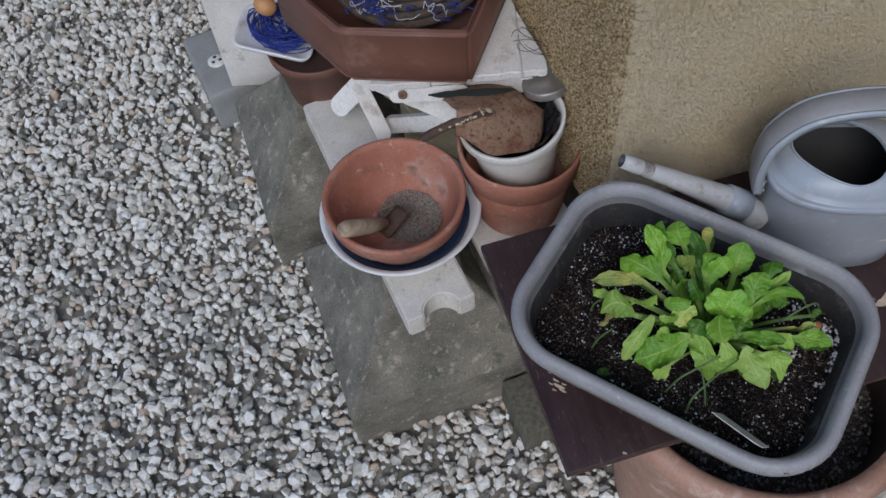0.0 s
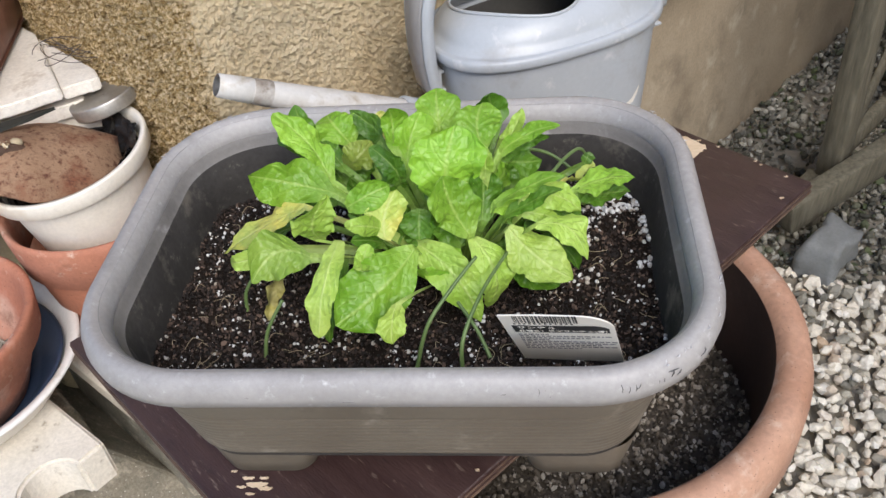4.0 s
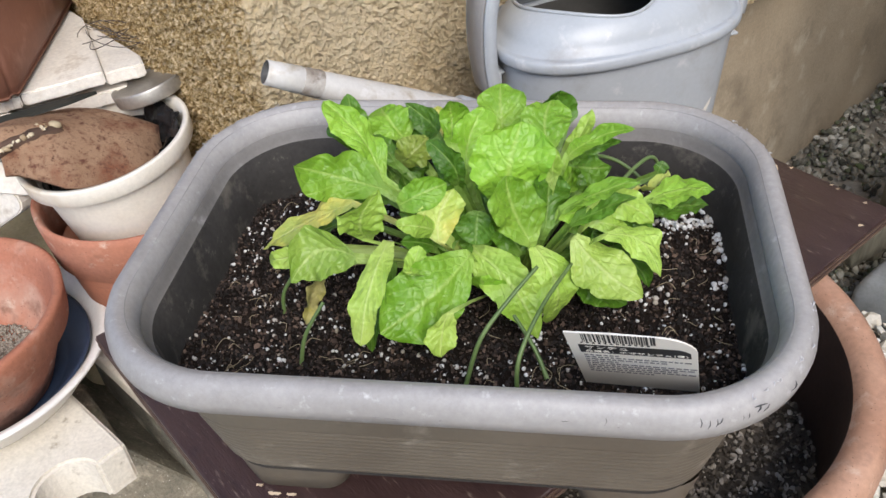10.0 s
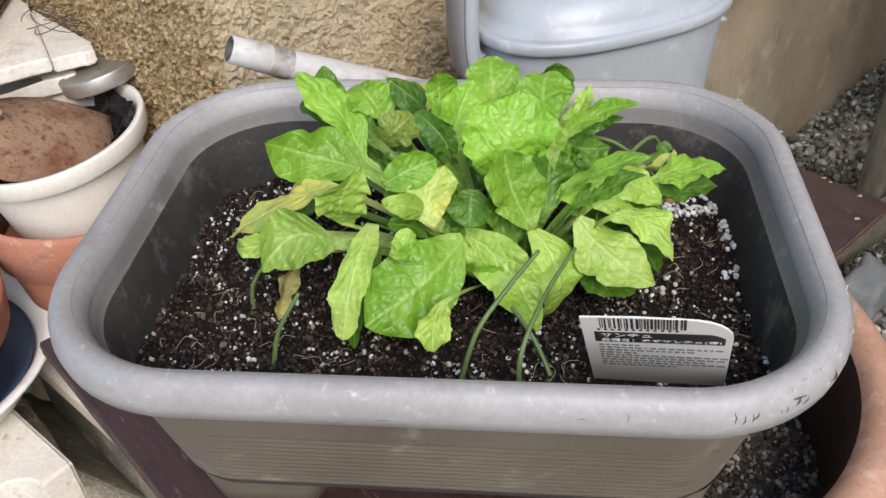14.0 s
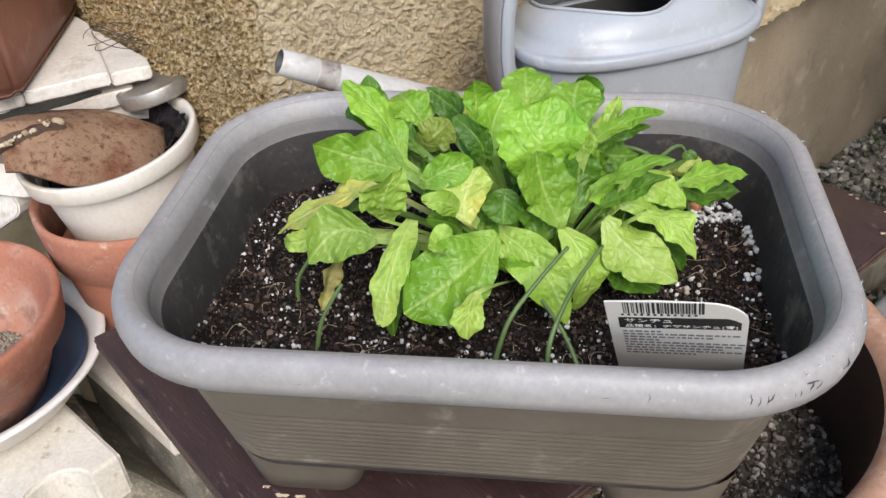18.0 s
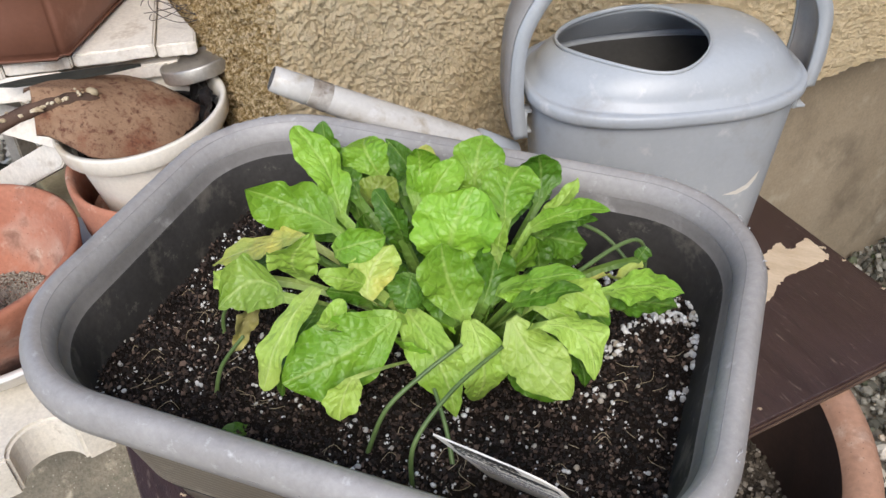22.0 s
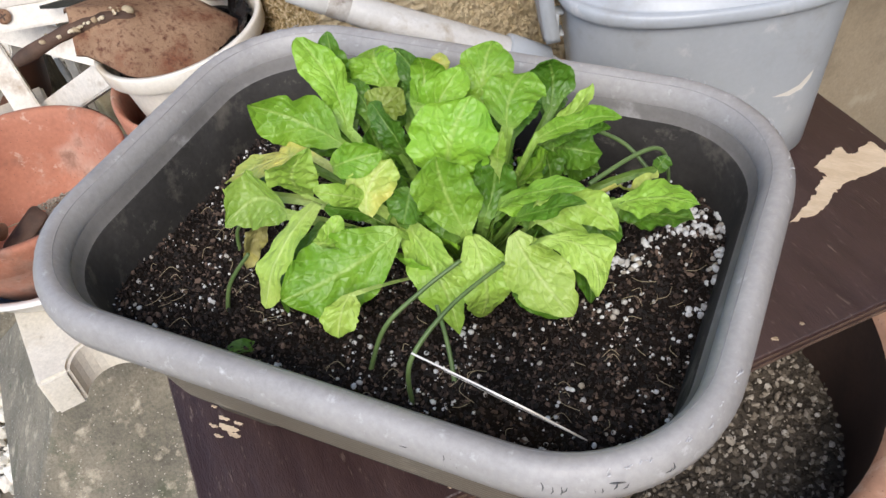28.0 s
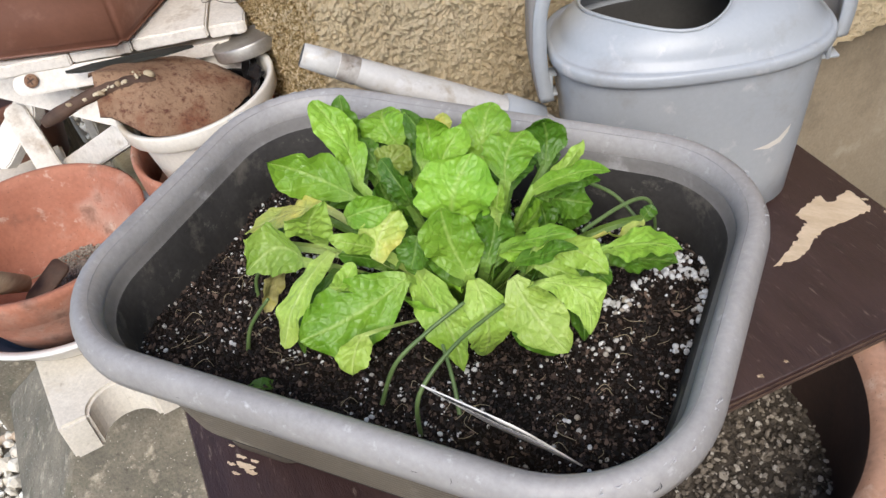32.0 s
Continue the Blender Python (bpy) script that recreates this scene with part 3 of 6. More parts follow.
def house_wall():
    sl = [-3.0, -2.4, -1.7, -1.2] + [-1.0 + 0.006 * i for i in range(90)] + [-0.46 + 0.004 * i for i in range(45)] + [-0.28 + 0.0023 * i for i in range(107)]
    sr = [0.035 + 0.0023 * i for i in range(130)] + [0.335 + 0.0045 * i for i in range(45)] + [0.54 + 0.006 * i for i in range(100)] + [1.25, 1.6, 2.2, 3.0]
    path = [(CORNER + UL * -s, NL, s) for s in sl]
    arc_c = CORNER + UR * 0.035 + UL * 0.035
    for i in range(1, 24):
        n = (NL.lerp(NR, i / 24)).normalized()
        path.append((arc_c + n * 0.035, n, (i / 24 - 0.5) * 0.05))
    path += [(CORNER + UR * s, NR, s) for s in sr]
    zs = [H - 0.21 + 0.0023 * i for i in range(150)] + [H + 0.136 + 0.006 * i for i in range(60)] + [H + 0.56, H + 0.7, H + 1.0, H + 1.5, H + 2.2]
    verts, along = [], []
    for p, n, s in path:
        verts.append((p.x - n.x * 0.09, p.y - n.y * 0.09, zs[0] + 0.002))
        along.append(s)
        for k, z in enumerate(zs):
            q = Vector((p.x, p.y, z))
            if abs(s) < 1.05 and z < H + 0.55:
                w = q + noise.noise_vector(q * 90) * 0.004
                f1 = noise.voronoi(w * 215)[0][0]
                b = (0.40 - f1) * 0.0064 + noise.noise(w * 330) * 0.0052 + noise.noise(w * 120 + Vector((7, 1, 3))) * 0.0026 + noise.noise(q * 38) * 0.0010
                d = max(b, -0.0024) + noise.noise(q * 5) * 0.004
                if k == 0:
                    d -= 0.004
            else:
                d = 0.0
            verts.append((q.x + n.x * d, q.y + n.y * d, z + (noise.noise(q * 40) * 0.004 if k < 2 else 0)))
            along.append(s)
    m = len(zs) + 1
    faces = [(i * m + k, (i + 1) * m + k, (i + 1) * m + k + 1, i * m + k + 1) for i in range(len(path) - 1) for k in range(m - 1)]
    # inner face of the wall and its top
    a = len(verts)
    inner = [CORNER + UL * 3.0 - NL * 0.16, CORNER - NL * 0.16 - NR * 0.16, CORNER + UR * 3.0 - NR * 0.16]
    for p in inner:
        verts += [(p.x, p.y, zs[0] + 0.004), (p.x, p.y, zs[-1])]
        along += [1.0, 1.0]
    faces += [(a, a + 1, a + 3, a + 2), (a + 2, a + 3, a + 5, a + 4)]
    me = mesh_of("house_wall", verts, faces, M_ROUGH, False)
    at = me.attributes.new("along", "FLOAT", "POINT")
    at.data.foreach_set("value", [s + 0.02 if s > 0 else s for s in along])
    return me


wall = solid("wall_house", house_wall(), M_ROUGH, "cream roughcast house wall with ochre lichen on its shaded face", "wall", kind="structure")

_cf = CORNER - NR * 0.05 - NL * 0.05
_pl = [_cf, _cf + UR * 3.2, _cf + UR * 3.2 + UL * 3.0, _cf + UL * 3.0]
_v = [(p.x, p.y, z) for z in (-0.1, H - 0.2) for p in _pl]
_f = [(0, 1, 5, 4), (1, 2, 6, 5), (2, 3, 7, 6), (3, 0, 4, 7), (4, 5, 6, 7), (3, 2, 1, 0)]
foundation = solid("wall_foundation", mesh_of("wall_foundation", _v, _f, M_FOUND, False), M_FOUND, "smooth beige rendered house foundation with faint stains", "foundation", kind="structure")

# ---------------------------------------------------------------- terracotta pot and the board on it
pot = thing("flower_pot", "large weathered terracotta pot standing on the gravel", "flower pot", (0.09, 0.08, 0))
_p = [(0.128, 0.0), (0.134, 0.004), (0.150, 0.15), (0.172, 0.36), (0.176, 0.402), (0.190, 0.408), (0.195, 0.415), (0.1955, 0.448), (0.192, 0.462), (0.186, 0.4675), (0.174, 0.467), (0.168, 0.458), (0.166, 0.40), (0.160, 0.33), (0.155, 0.3)]
part("shell", mesh_of("shell", *lathe(_p[:12], 96, 0.004, 3, close_first=True), M_TERRA), M_TERRA, pot)
part("inner_wall", mesh_of("inner_wall", *lathe(_p[11:], 96, 0.004, 3), M_TERRA_IN), M_TERRA_IN, pot, "inner side, darkened with painted shade")
_sg = []
for j in range(14):
    rr = 0.164 * j / 13 + 0.0005
    _sg.append([(rr * math.cos(2 * math.pi * i / 48), rr * math.sin(2 * math.pi * i / 48), 0.358 + noise.noise((rr * math.cos(2 * math.pi * i / 48) * 22, rr * math.sin(2 * math.pi * i / 48) * 22, 0)) * 0.006) for i in range(48)])
part("soil", mesh_of("soil", *loft(_sg), M_POTSOIL), M_POTSOIL, pot, "dry gritty old soil")
_rng = random.Random(4)
_c, _s = [], []
for i in range(9000):
    r, th = 0.163 * math.sqrt(_rng.random()), _rng.uniform(0, 6.283)
    x, y = r * math.cos(th), r * math.sin(th)
    _c.append((x, y, 0.36 + noise.noise((x * 22, y * 22, 0)) * 0.006 + _rng.uniform(-0.001, 0.002)))
    _s.append(_rng.choice((0.0010, 0.0014, 0.0018, 0.0024, 0.0032)) * (2.0 if _rng.random() < 0.02 else 1))
tagged(part("grit", pebbles("grit", _c, _s, M_GRIT, 1, 0.6, 0.24, 6, False), M_GRIT, pot, "brown and white grit"), kind="stuff")

BOARD_Z = H - 0.1465
_bm = box_bm(0.328, 0.543, 0.0135, 0.0015, 2, cuts=6)
for v in _bm.verts:
    k = noise.noise(v.co * 60)
    edge = max(abs(v.co.x) / 0.164, abs(v.co.y) / 0.2715)
    if edge > 0.985:
        v.co.xy *= 1 - 0.004 * max(k, 0)
board = solid("board", _bm, M_BOARD, "maroon painted wooden board with chipped paint, lying across the flower pot", "board")
_bx = Vector((0.242, -0.2205)).normalized()
board.matrix_world = Matrix(((_bx.x, -_bx.y, 0, 0.015), (_bx.y, _bx.x, 0, 0.134), (0, 0, 1, BOARD_Z - 0.00675), (0, 0, 0, 1)))

for _k, (_sx, _sy, _ox, _oy) in enumerate(((0.3290, 0.0008, 0, -0.2715), (0.3290, 0.0008, 0, 0.2715), (0.0008, 0.5440, -0.164, 0), (0.0008, 0.5440, 0.164, 0))):
    for _z, _h in ((-0.0035, 0.0028), (0.0022, 0.0022)):
        _ob = part("ply_layer", box_bm(_sx, _sy, _h, 0, 1, Matrix.Translation((_ox, _oy, _z)), 0.0004, _k, 12), M_PLY, board, "bare brown plywood layer along the edge")


def chip(name, cx, cy, pts, seed, label, rag=0.0008):
    """A patch where the paint has flaked off: a thin ragged scab of bare wood, in the world's plan."""
    rng = random.Random(seed)
    dense = spline([(*p, 0) for p in pts + pts[:1]], 6)[:-1]
    loop = [(cx + p.x + rng.uniform(-1, 1) * rag, cy + p.y + rng.uniform(-1, 1) * rag) for p in dense]
    n = len(loop)
    vs = [(x, y, BOARD_Z + 0.0006) for x, y in loop] + [(x, y, BOARD_Z - 0.002) for x, y in loop]
    fs = [tuple(range(n))] + [(i, (i + 1) % n, n + (i + 1) % n, n + i) for i in range(n)]
    ob = part(name, mesh_of(name, vs, fs, M_RAWWOOD, False), M_RAWWOOD, board, label)
    ob.matrix_parent_inverse = board.matrix_world.inverted()
    return ob


chip("bare_patch", 0.2, 0.25, [(-0.020, -0.053), (-0.006, -0.039), (-0.001, -0.029), (0.004, -0.011), (0.009, -0.001), (0.021, 0.013), (0.036, 0.029), (0.036, 0.037), (0.028, 0.045), (0.019, 0.051), (0.012, 0.036), (0.007, 0.033), (0.000, 0.039), (-0.006, 0.029), (-0.013, 0.011), (-0.005, 0.005), (-0.009, -0.009), (-0.009, -0.017), (-0.012, -0.029)], 3, "bare pale wood where paint flaked off", 0.0014)
for i, (dx, dy, w) in enumerate(((0, 0, 0.007), (-0.007, 0.005, 0.004), (0.006, -0.003, 0.005), (-0.003, -0.007, 0.003), (-0.018, 0.010, 0.002), (0.004, 0.005, 0.003), (-0.010, -0.002, 0.003))):
    chip("bare_patch", -0.105 + dx, -0.086 + dy, [(w, w * 0.1), (w * 0.2, w * 0.22), (-w, w * 0.12), (-w * 0.6, -w * 0.25), (w * 0.5, -w * 0.3)], 20 + i, "small scuff of bare wood", 0.0005)
_rng = random.Random(8)
for i in range(14):
    e = _rng.random()
    p = Vector((-0.044, -0.18)).lerp(Vector((0.316, 0.227)), e) if i % 2 else Vector((0.316, 0.227)).lerp(Vector((0.16, 0.369)), e)
    q = Vector((0.015, 0.134)) + (p - Vector((0.015, 0.134))) * _rng.uniform(0.95, 0.99)
    w = _rng.uniform(0.0008, 0.0022)
    chip("bare_patch", q.x, q.y, [(w, w * 0.4), (0, w * 0.7), (-w, 0), (-w * 0.3, -w * 0.6), (w * 0.7, -w * 0.3)], 60 + i, "nick in the painted edge")

# ---------------------------------------------------------------- the planter
A, B, R = 0.1778, 0.1318, 0.0763
planter = thing("planter", "oblong grey plastic planter with rolled rim, on the board", "planter", (0.0022, -0.0045, H))
_prof_rim = [(-0.0162, -0.0062), (-0.0110, -0.0070), (-0.004, -0.0078), (-0.0012, -0.0066), (0.0, 0.0), (-0.0006, 0.0050), (-0.0028, 0.0095), (-0.0058, 0.0117), (-0.0090, 0.0118), (-0.0118, 0.0103), (-0.0148, 0.0070), (-0.0164, 0.0020), (-0.0170, -0.0004), (-0.0166, -0.0026)]
part("rim", mesh_of("rim", *rr_profile(A, B, R, _prof_rim, 16, ring=True), M_PLANTER), M_PLANTER, planter, "weathered pale grey rolled rim")
_loop = [(x, y, 0.0100) for x, y in rr_loop(A - 0.0120, B - 0.0120, R - 0.0120, 16)]
part("rim_seam", mesh_of("rim_seam", *tube(_loop + _loop[:1], 0.00026, 6, False), M_SEAM), M_SEAM, planter, "slightly darker thin seam line along the rim")
_prof_body = [(-0.0160, -0.0050), (-0.0182, -0.018)]
for k in range(53):
    z = -0.020 - 0.0014 * k
    _prof_body.append((-0.0187 - 0.25 * (-z - 0.020) - (0.0008 if k > 18 and k % 3 == 2 else 0.0), z))
_prof_body += [(-0.0385, -0.0955), (-0.0420, -0.1010), (-0.0475, -0.1065), (-0.0560, -0.1115), (-0.066, -0.1145), (-0.078, -0.116)]
part("body", mesh_of("body", *rr_profile(A, B, R, _prof_body, 14, close_last=True), M_BODY), M_BODY, planter, "taupe body with fine ribs")
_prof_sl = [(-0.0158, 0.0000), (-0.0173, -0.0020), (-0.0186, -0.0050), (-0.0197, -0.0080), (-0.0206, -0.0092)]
part("inner_slope", mesh_of("inner_slope", *rr_profile(A, B, R, _prof_sl, 16), M_PLANTER_SLOPE), M_PLANTER_SLOPE, planter, "inner slope under the rim, shade put into its grey")
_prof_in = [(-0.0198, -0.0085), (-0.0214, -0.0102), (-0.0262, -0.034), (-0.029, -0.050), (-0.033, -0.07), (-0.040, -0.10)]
part("lining", mesh_of("lining", *rr_profile(A, B, R, _prof_in, 16), M_PLANTER_IN), M_PLANTER_IN, planter, "inner side darkened by soil stain and painted shade")
for fx in (-0.1, 0.1):
    for fy in (-0.054, 0.054):
        part("foot", mesh_of("foot", *moved(rr_profile(0.031, 0.018, 0.015, [(0.008, -0.109), (0.004, -0.128), (0.000, -0.1445), (-0.004, -0.1465)], 8, close_last=True), Matrix.Translation((fx, fy, 0))), M_BODY), M_BODY, planter)


def scratch(x0, y0, z0, dx, dy, dz, w, mat):
    v, f = tube([(x0, y0, z0), (x0 + dx * 0.5 + 0.0006, y0 + dy * 0.5, z0 + dz * 0.5), (x0 + dx, y0 + dy, z0 + dz)], [w * 0.3, w, w * 0.3], 5)
    part("scratch", mesh_of("scratch", v, f, mat), mat, planter)


_rng = random.Random(91)
for x, n in ((0.040, 1), (0.078, 2), (0.118, 4), (0.136, 4), (0.158, 2)):
    for i in range(n):
        xx = x + i * 0.003 * _rng.uniform(0.3, 1.5)
        yy = -B if xx < 0.10 else -(B - R) - math.sqrt(max(R**2 - (xx - (A - R)) ** 2, 0))
        scratch(xx, yy + 0.0003, _rng.uniform(-0.001, 0.003), _rng.uniform(-0.0008, 0.0022), 0.0006, _rng.uniform(0.001, 0.0055), _rng.uniform(0.00015, 0.0004), M_SCRATCH)
for i in range(9):
    xx = _rng.uniform(-0.10, 0.10)
    scratch(xx, 0.0003 - B, _rng.uniform(-0.002, 0.004), _rng.uniform(0.002, 0.007), 0.0, _rng.uniform(-0.0004, 0.0004), _rng.uniform(0.00012, 0.0003), M_SCRATCH)
scratch(-0.021, 0.0011 - B, 0.0025, 0.004, 0.0, -0.0012, 0.0006, M_SCRATCH)
_edge = [q for q in rr_loop(A - 0.0040, B - 0.0040, R - 0.0040, 60) if q[1] > 0.03 or q[0] > 0.12]
for i in range(70):
    x, y = _edge[_rng.randrange(len(_edge))]
    d = Vector((-y, x)).normalized() if abs(x) > 0.08 and y > 0.04 else Vector((0, 1)) if abs(x) > abs(y) else Vector((1, 0))
    d = d * _rng.uniform(0.001, 0.0045) + Vector((_rng.gauss(0, 0.0009), _rng.gauss(0, 0.0009)))
    k = 1 + _rng.gauss(0, 0.005)
    scratch(x * k - d.x / 2, y * k - d.y / 2, 0.0104, d.x, d.y, _rng.gauss(0, 0.0003), _rng.uniform(0.00018, 0.00042), M_SCUFF)
scratch(0.138, -0.1205, 0.0055, 0.008, 0.003, 0.0005, 0.0004, M_SCRATCH)
scratch(0.140, -0.117, 0.0065, 0.006, 0.002, 0.0003, 0.0003, M_SCRATCH)


def soil_z(x, y):
    base = -0.044 + 0.006 * noise.noise((x * 14, y * 14, 2.0)) + 0.0025 * noise.noise((x * 60, y * 60, 5.0))
    if y < 0:
        base += 0.008 * min(1, -y / 0.1)
    return base


_sv, _sf, _out = [], [], []
_nx, _ny = 97, 71
for j in range(_ny):
    for i in range(_nx):
        x, y = -0.156 + 0.312 * i / (_nx - 1), -0.113 + 0.226 * j / (_ny - 1)
        hx, hy, r = A - 0.0275 - 0.0488, B - 0.0275 - 0.0488, 0.0488
        qx, qy = max(abs(x) - hx, 0.0), max(abs(y) - hy, 0.0)
        d = math.hypot(qx, qy)
        _out.append(d > r)
        if d > r:
            x, y = math.copysign(min(abs(x), hx) + qx * r / d, x), math.copysign(min(abs(y), hy) + qy * r / d, y)
        _sv.append((x, y, soil_z(x, y)))
for j in range(_ny - 1):
    for i in range(_nx - 1):
        g = (j * _nx + i, j * _nx + i + 1, (j + 1) * _nx + i + 1, (j + 1) * _nx + i)
        if not all(_out[k] for k in g):
            _sf.append(g)
part("potting_soil", mesh_of("potting_soil", _sv, _sf, M_SOIL), M_SOIL, planter, "dark moist potting soil")
_rng = random.Random(21)


def on_soil(margin=0.0):
    while True:
        x, y = _rng.uniform(-0.152, 0.152), _rng.uniform(-0.108, 0.108)
        qx, qy, r = abs(x) - (A - 0.0275 - margin - 0.047), abs(y) - (B - 0.0275 - margin - 0.047), 0.047
        if math.hypot(max(qx, 0), max(qy, 0)) < r:
            return x, y


_c, _s = [], []
for i in range(28000):
    x, y = on_soil()
    _c.append((x, y, soil_z(x, y) + _rng.uniform(0.0002, 0.0022)))
    _s.append(_rng.choice((0.0003, 0.0004, 0.0006, 0.0008, 0.0010, 0.0015)) * _rng.uniform(0.8, 1.2))
tagged(part("soil_crumb_layer", pebbles("soil_crumb_layer", _c, _s, M_CRUMB, 1, 0.42, 0.34, 7, False), M_CRUMB, planter, "crumbs of peat and bark"), kind="stuff")
_c, _s = [], []
for i in range(3200):
    x, y = on_soil()
    if noise.noise((x * 34, y * 34, 9.0)) + 0.5 * noise.noise((x * 90, y * 90, 4.0)) < 0.05 and _rng.random() < 0.88:
        continue
    s = _rng.choice((0.0003, 0.0004, 0.0005, 0.0006, 0.0008, 0.0010, 0.0014)) * _rng.uniform(0.8, 1.15)
    _c.append((x, y, soil_z(x, y) + s * 0.6 + 0.0006))
    _s.append(s)
for cx, cy, rx, ry, count in ((0.134, 0.073, 0.015, 0.013, 62), (0.122, 0.064, 0.012, 0.006, 16), (0.114, 0.050, 0.006, 0.005, 7), (0.106, 0.030, 0.007, 0.007, 22), (0.1495, 0.042, 0.004, 0.016, 26), (0.147, 0.012, 0.005, 0.006, 9), (0.111, 0.000, 0.008, 0.005, 8), (0.092, 0.092, 0.008, 0.006, 10)):
    for i in range(count):
        th, r = _rng.uniform(0, 6.283), math.sqrt(_rng.random())
        x, y = cx + rx * r * math.cos(th), cy + ry * r * math.sin(th)
        s = _rng.uniform(0.0011, 0.0021)
        _c.append((x, y, soil_z(x, y) + s * 0.7 + _rng.uniform(0, 0.0015)))
        _s.append(s)
tagged(part("perlite", pebbles("perlite", _c, _s, M_PERLITE, 2, 0.9, 0.10, 8), M_PERLITE, planter, "white perlite beads, heaped thickest in one corner"), kind="stuff")
_v, _f = [], []
for i in range(150):
    x, y = on_soil(0.01)
    th, ln = _rng.uniform(0, 6.283), _rng.uniform(0.004, 0.014)
    z = soil_z(x, y) + 0.002
    q = [(x, y, z), (x + ln * 0.5 * math.cos(th), y + ln * 0.5 * math.sin(th), z + _rng.uniform(0.001, 0.003)), (x + ln * math.cos(th + 0.6), y + ln * math.sin(th + 0.6), z)]
    v, f = tube(spline(q, 5), 0.00016, 4, False)
    _f += [tuple(k + len(_v) for k in g) for g in f]
    _v += v
tagged(part("root_fibre", mesh_of("root_fibre", _v, _f, M_FIBRE), M_FIBRE, planter, "thin pale root fibres"), kind="stuff")
for x, y, s in ((0.1235, 0.0748, 0.0044), (0.1265, 0.1005, 0.0034)):
    solid("pebble", pebbles("pebble", [(x, y, H + soil_z(x, y) + s * 0.8)], [s * 1.25], M_PEBBLE, 3, 0.85, 0.03, 3), M_PEBBLE, "small orange-brown pebble lying on the soil", "pebble", "pebbles in the planter")

# ---------------------------------------------------------------- the lettuce
CROWN = Vector((0.030, 0.004, -0.040))
TOWARDS = Vector((0.05, -0.55, 0.83))  # the side to which the upper faces of the leaves turn


def leaf_mesh(root, base, tip, left, right, cup, seed, mat, wave=0.0026, point=0.0):
    """A leaf: narrow stalk from root to base, blade from base to tip, widest at left and right, with a waved, toothed margin."""
    rng = random.Random(seed)
    root, base, tip, left, right = Vector(root), Vector(base), Vector(tip), Vector(left), Vector(right)
    span = tip - base
    ln = span.length
    axis = span / ln
    fl, fr = [min(max((q - base).dot(axis) / ln, 0.34), 0.70) for q in (left, right)]
    off = [q - base - axis * (q - base).dot(axis) for q in (left, right)]
    width = (off[1] - off[0]).length
    n = axis.cross(off[1] - off[0]).normalized()
    if n.dot(TOWARDS) < 0:
        n = -n
    dev = (off[0] + off[1]) / 2
    if dev.length > 0.34 * ln:
        dev *= 0.34 * ln / dev.length
    dev -= n * cup * width * 0.5
    side = [off[0] - dev, off[1] - dev]
    nu, ns, nb = 23, 7, 38
    verts, uvs = [], []
    ph, ph2, freq = rng.uniform(0, 6.28), rng.uniform(0, 6.28), rng.uniform(1.2, 2.2)
    nick = [(rng.uniform(0.3, 0.9), rng.choice((-1, 1)), rng.uniform(0.04, 0.15), rng.uniform(0.02, 0.045)) for _ in range(3)]
    blunt, curl, peak = rng.uniform(1.4, 2.2), rng.uniform(-0.12, 0.20), rng.uniform(0.52, 0.80) + point
    mid = root.lerp(base, 0.55) + Vector((0, 0, 0.2 * (base - root).length * (0.3 if base.z > 0.0 else 1.0)))
    k0 = 0.0030 / max(width * 0.5, 0.004)
    for j in range(ns + nb):
        blade, v = 0.0, 0.0
        if j < ns:
            k = j / ns
            c = root * (1 - k) ** 2 + mid * 2 * k * (1 - k) + base * k * k
        else:
            v = (j - ns) / (nb - 1)
            c = base + span * v + dev * (4 * v * (1 - v) / (4 * 0.53 * 0.47)) - n * curl * ln * max(v - 0.6, 0) ** 2 * 2.2
            blade = min(v * 4, 1.0)
        for i in range(nu):
            u = i / (nu - 1) * 2 - 1
            au, h = abs(u), 1 if u > 0 else 0
            f = (fl, fr)[h]
            if not blade:
                wk = k0 * (0.8 + 0.2 * j / ns)
            elif v < f:
                q = v / f
                wk = k0 + (1 - k0) * math.sin(math.pi / 2 * q**0.85) ** 1.15
            else:
                wk = max(1 - ((v - f) / (1 - f)) ** blunt, 0.0) ** peak
            cut = 1.0
            if blade:
                cut += (0.022 * abs(math.sin(v * 34 + ph + 2 * h)) + 0.040 * math.sin(v * 17 + ph2 + h)) * au**3
                for lv, ls, la, lw in nick:
                    if u * ls > 0:
                        cut -= la * math.exp(-(((v - lv) / lw) ** 2)) * au**2
            sd = side[h]
            flat = sd - n * sd.dot(n)
            pos = c + (flat * au + n * sd.dot(n) * au**1.15) * wk * cut
            z = blade * wave * (width / 0.028) * au**1.8 * wk**0.5 * (math.sin(v * freq * 6.283 + ph + 1.9 * h) + 0.45 * math.sin(v * freq * 17 + ph2 + 0.9 * h))
            z += blade * 0.0010 * wk * (width / 0.03) * (abs(math.cos(math.pi * 6.0 * (v - au * 0.375 + 0.1))) - 0.6) * (1 - au**4) * min(au * 4, 1)
            z += (noise.noise(pos * 300 + Vector((seed, 0, 0))) * 0.0006 + noise.noise(pos * 85 + Vector((0, seed, 0))) * 0.0030) * (0.35 + au) * blade
            if not blade:
                z = 0.2 * width * 0.5 * k0 * au**2
            verts.append(pos + n * z)
            uvs.append((u * 0.5 + 0.5, 0.25 + 0.75 * v if blade else 0.25 * j / ns))
    faces = [(j * nu + i, j * nu + i + 1, (j + 1) * nu + i + 1, (j + 1) * nu + i) for j in range(ns + nb - 1) for i in range(nu - 1)]
    me = mesh_of("leaf", verts, faces, mat)
    lay = me.uv_layers.new(name="UVMap")
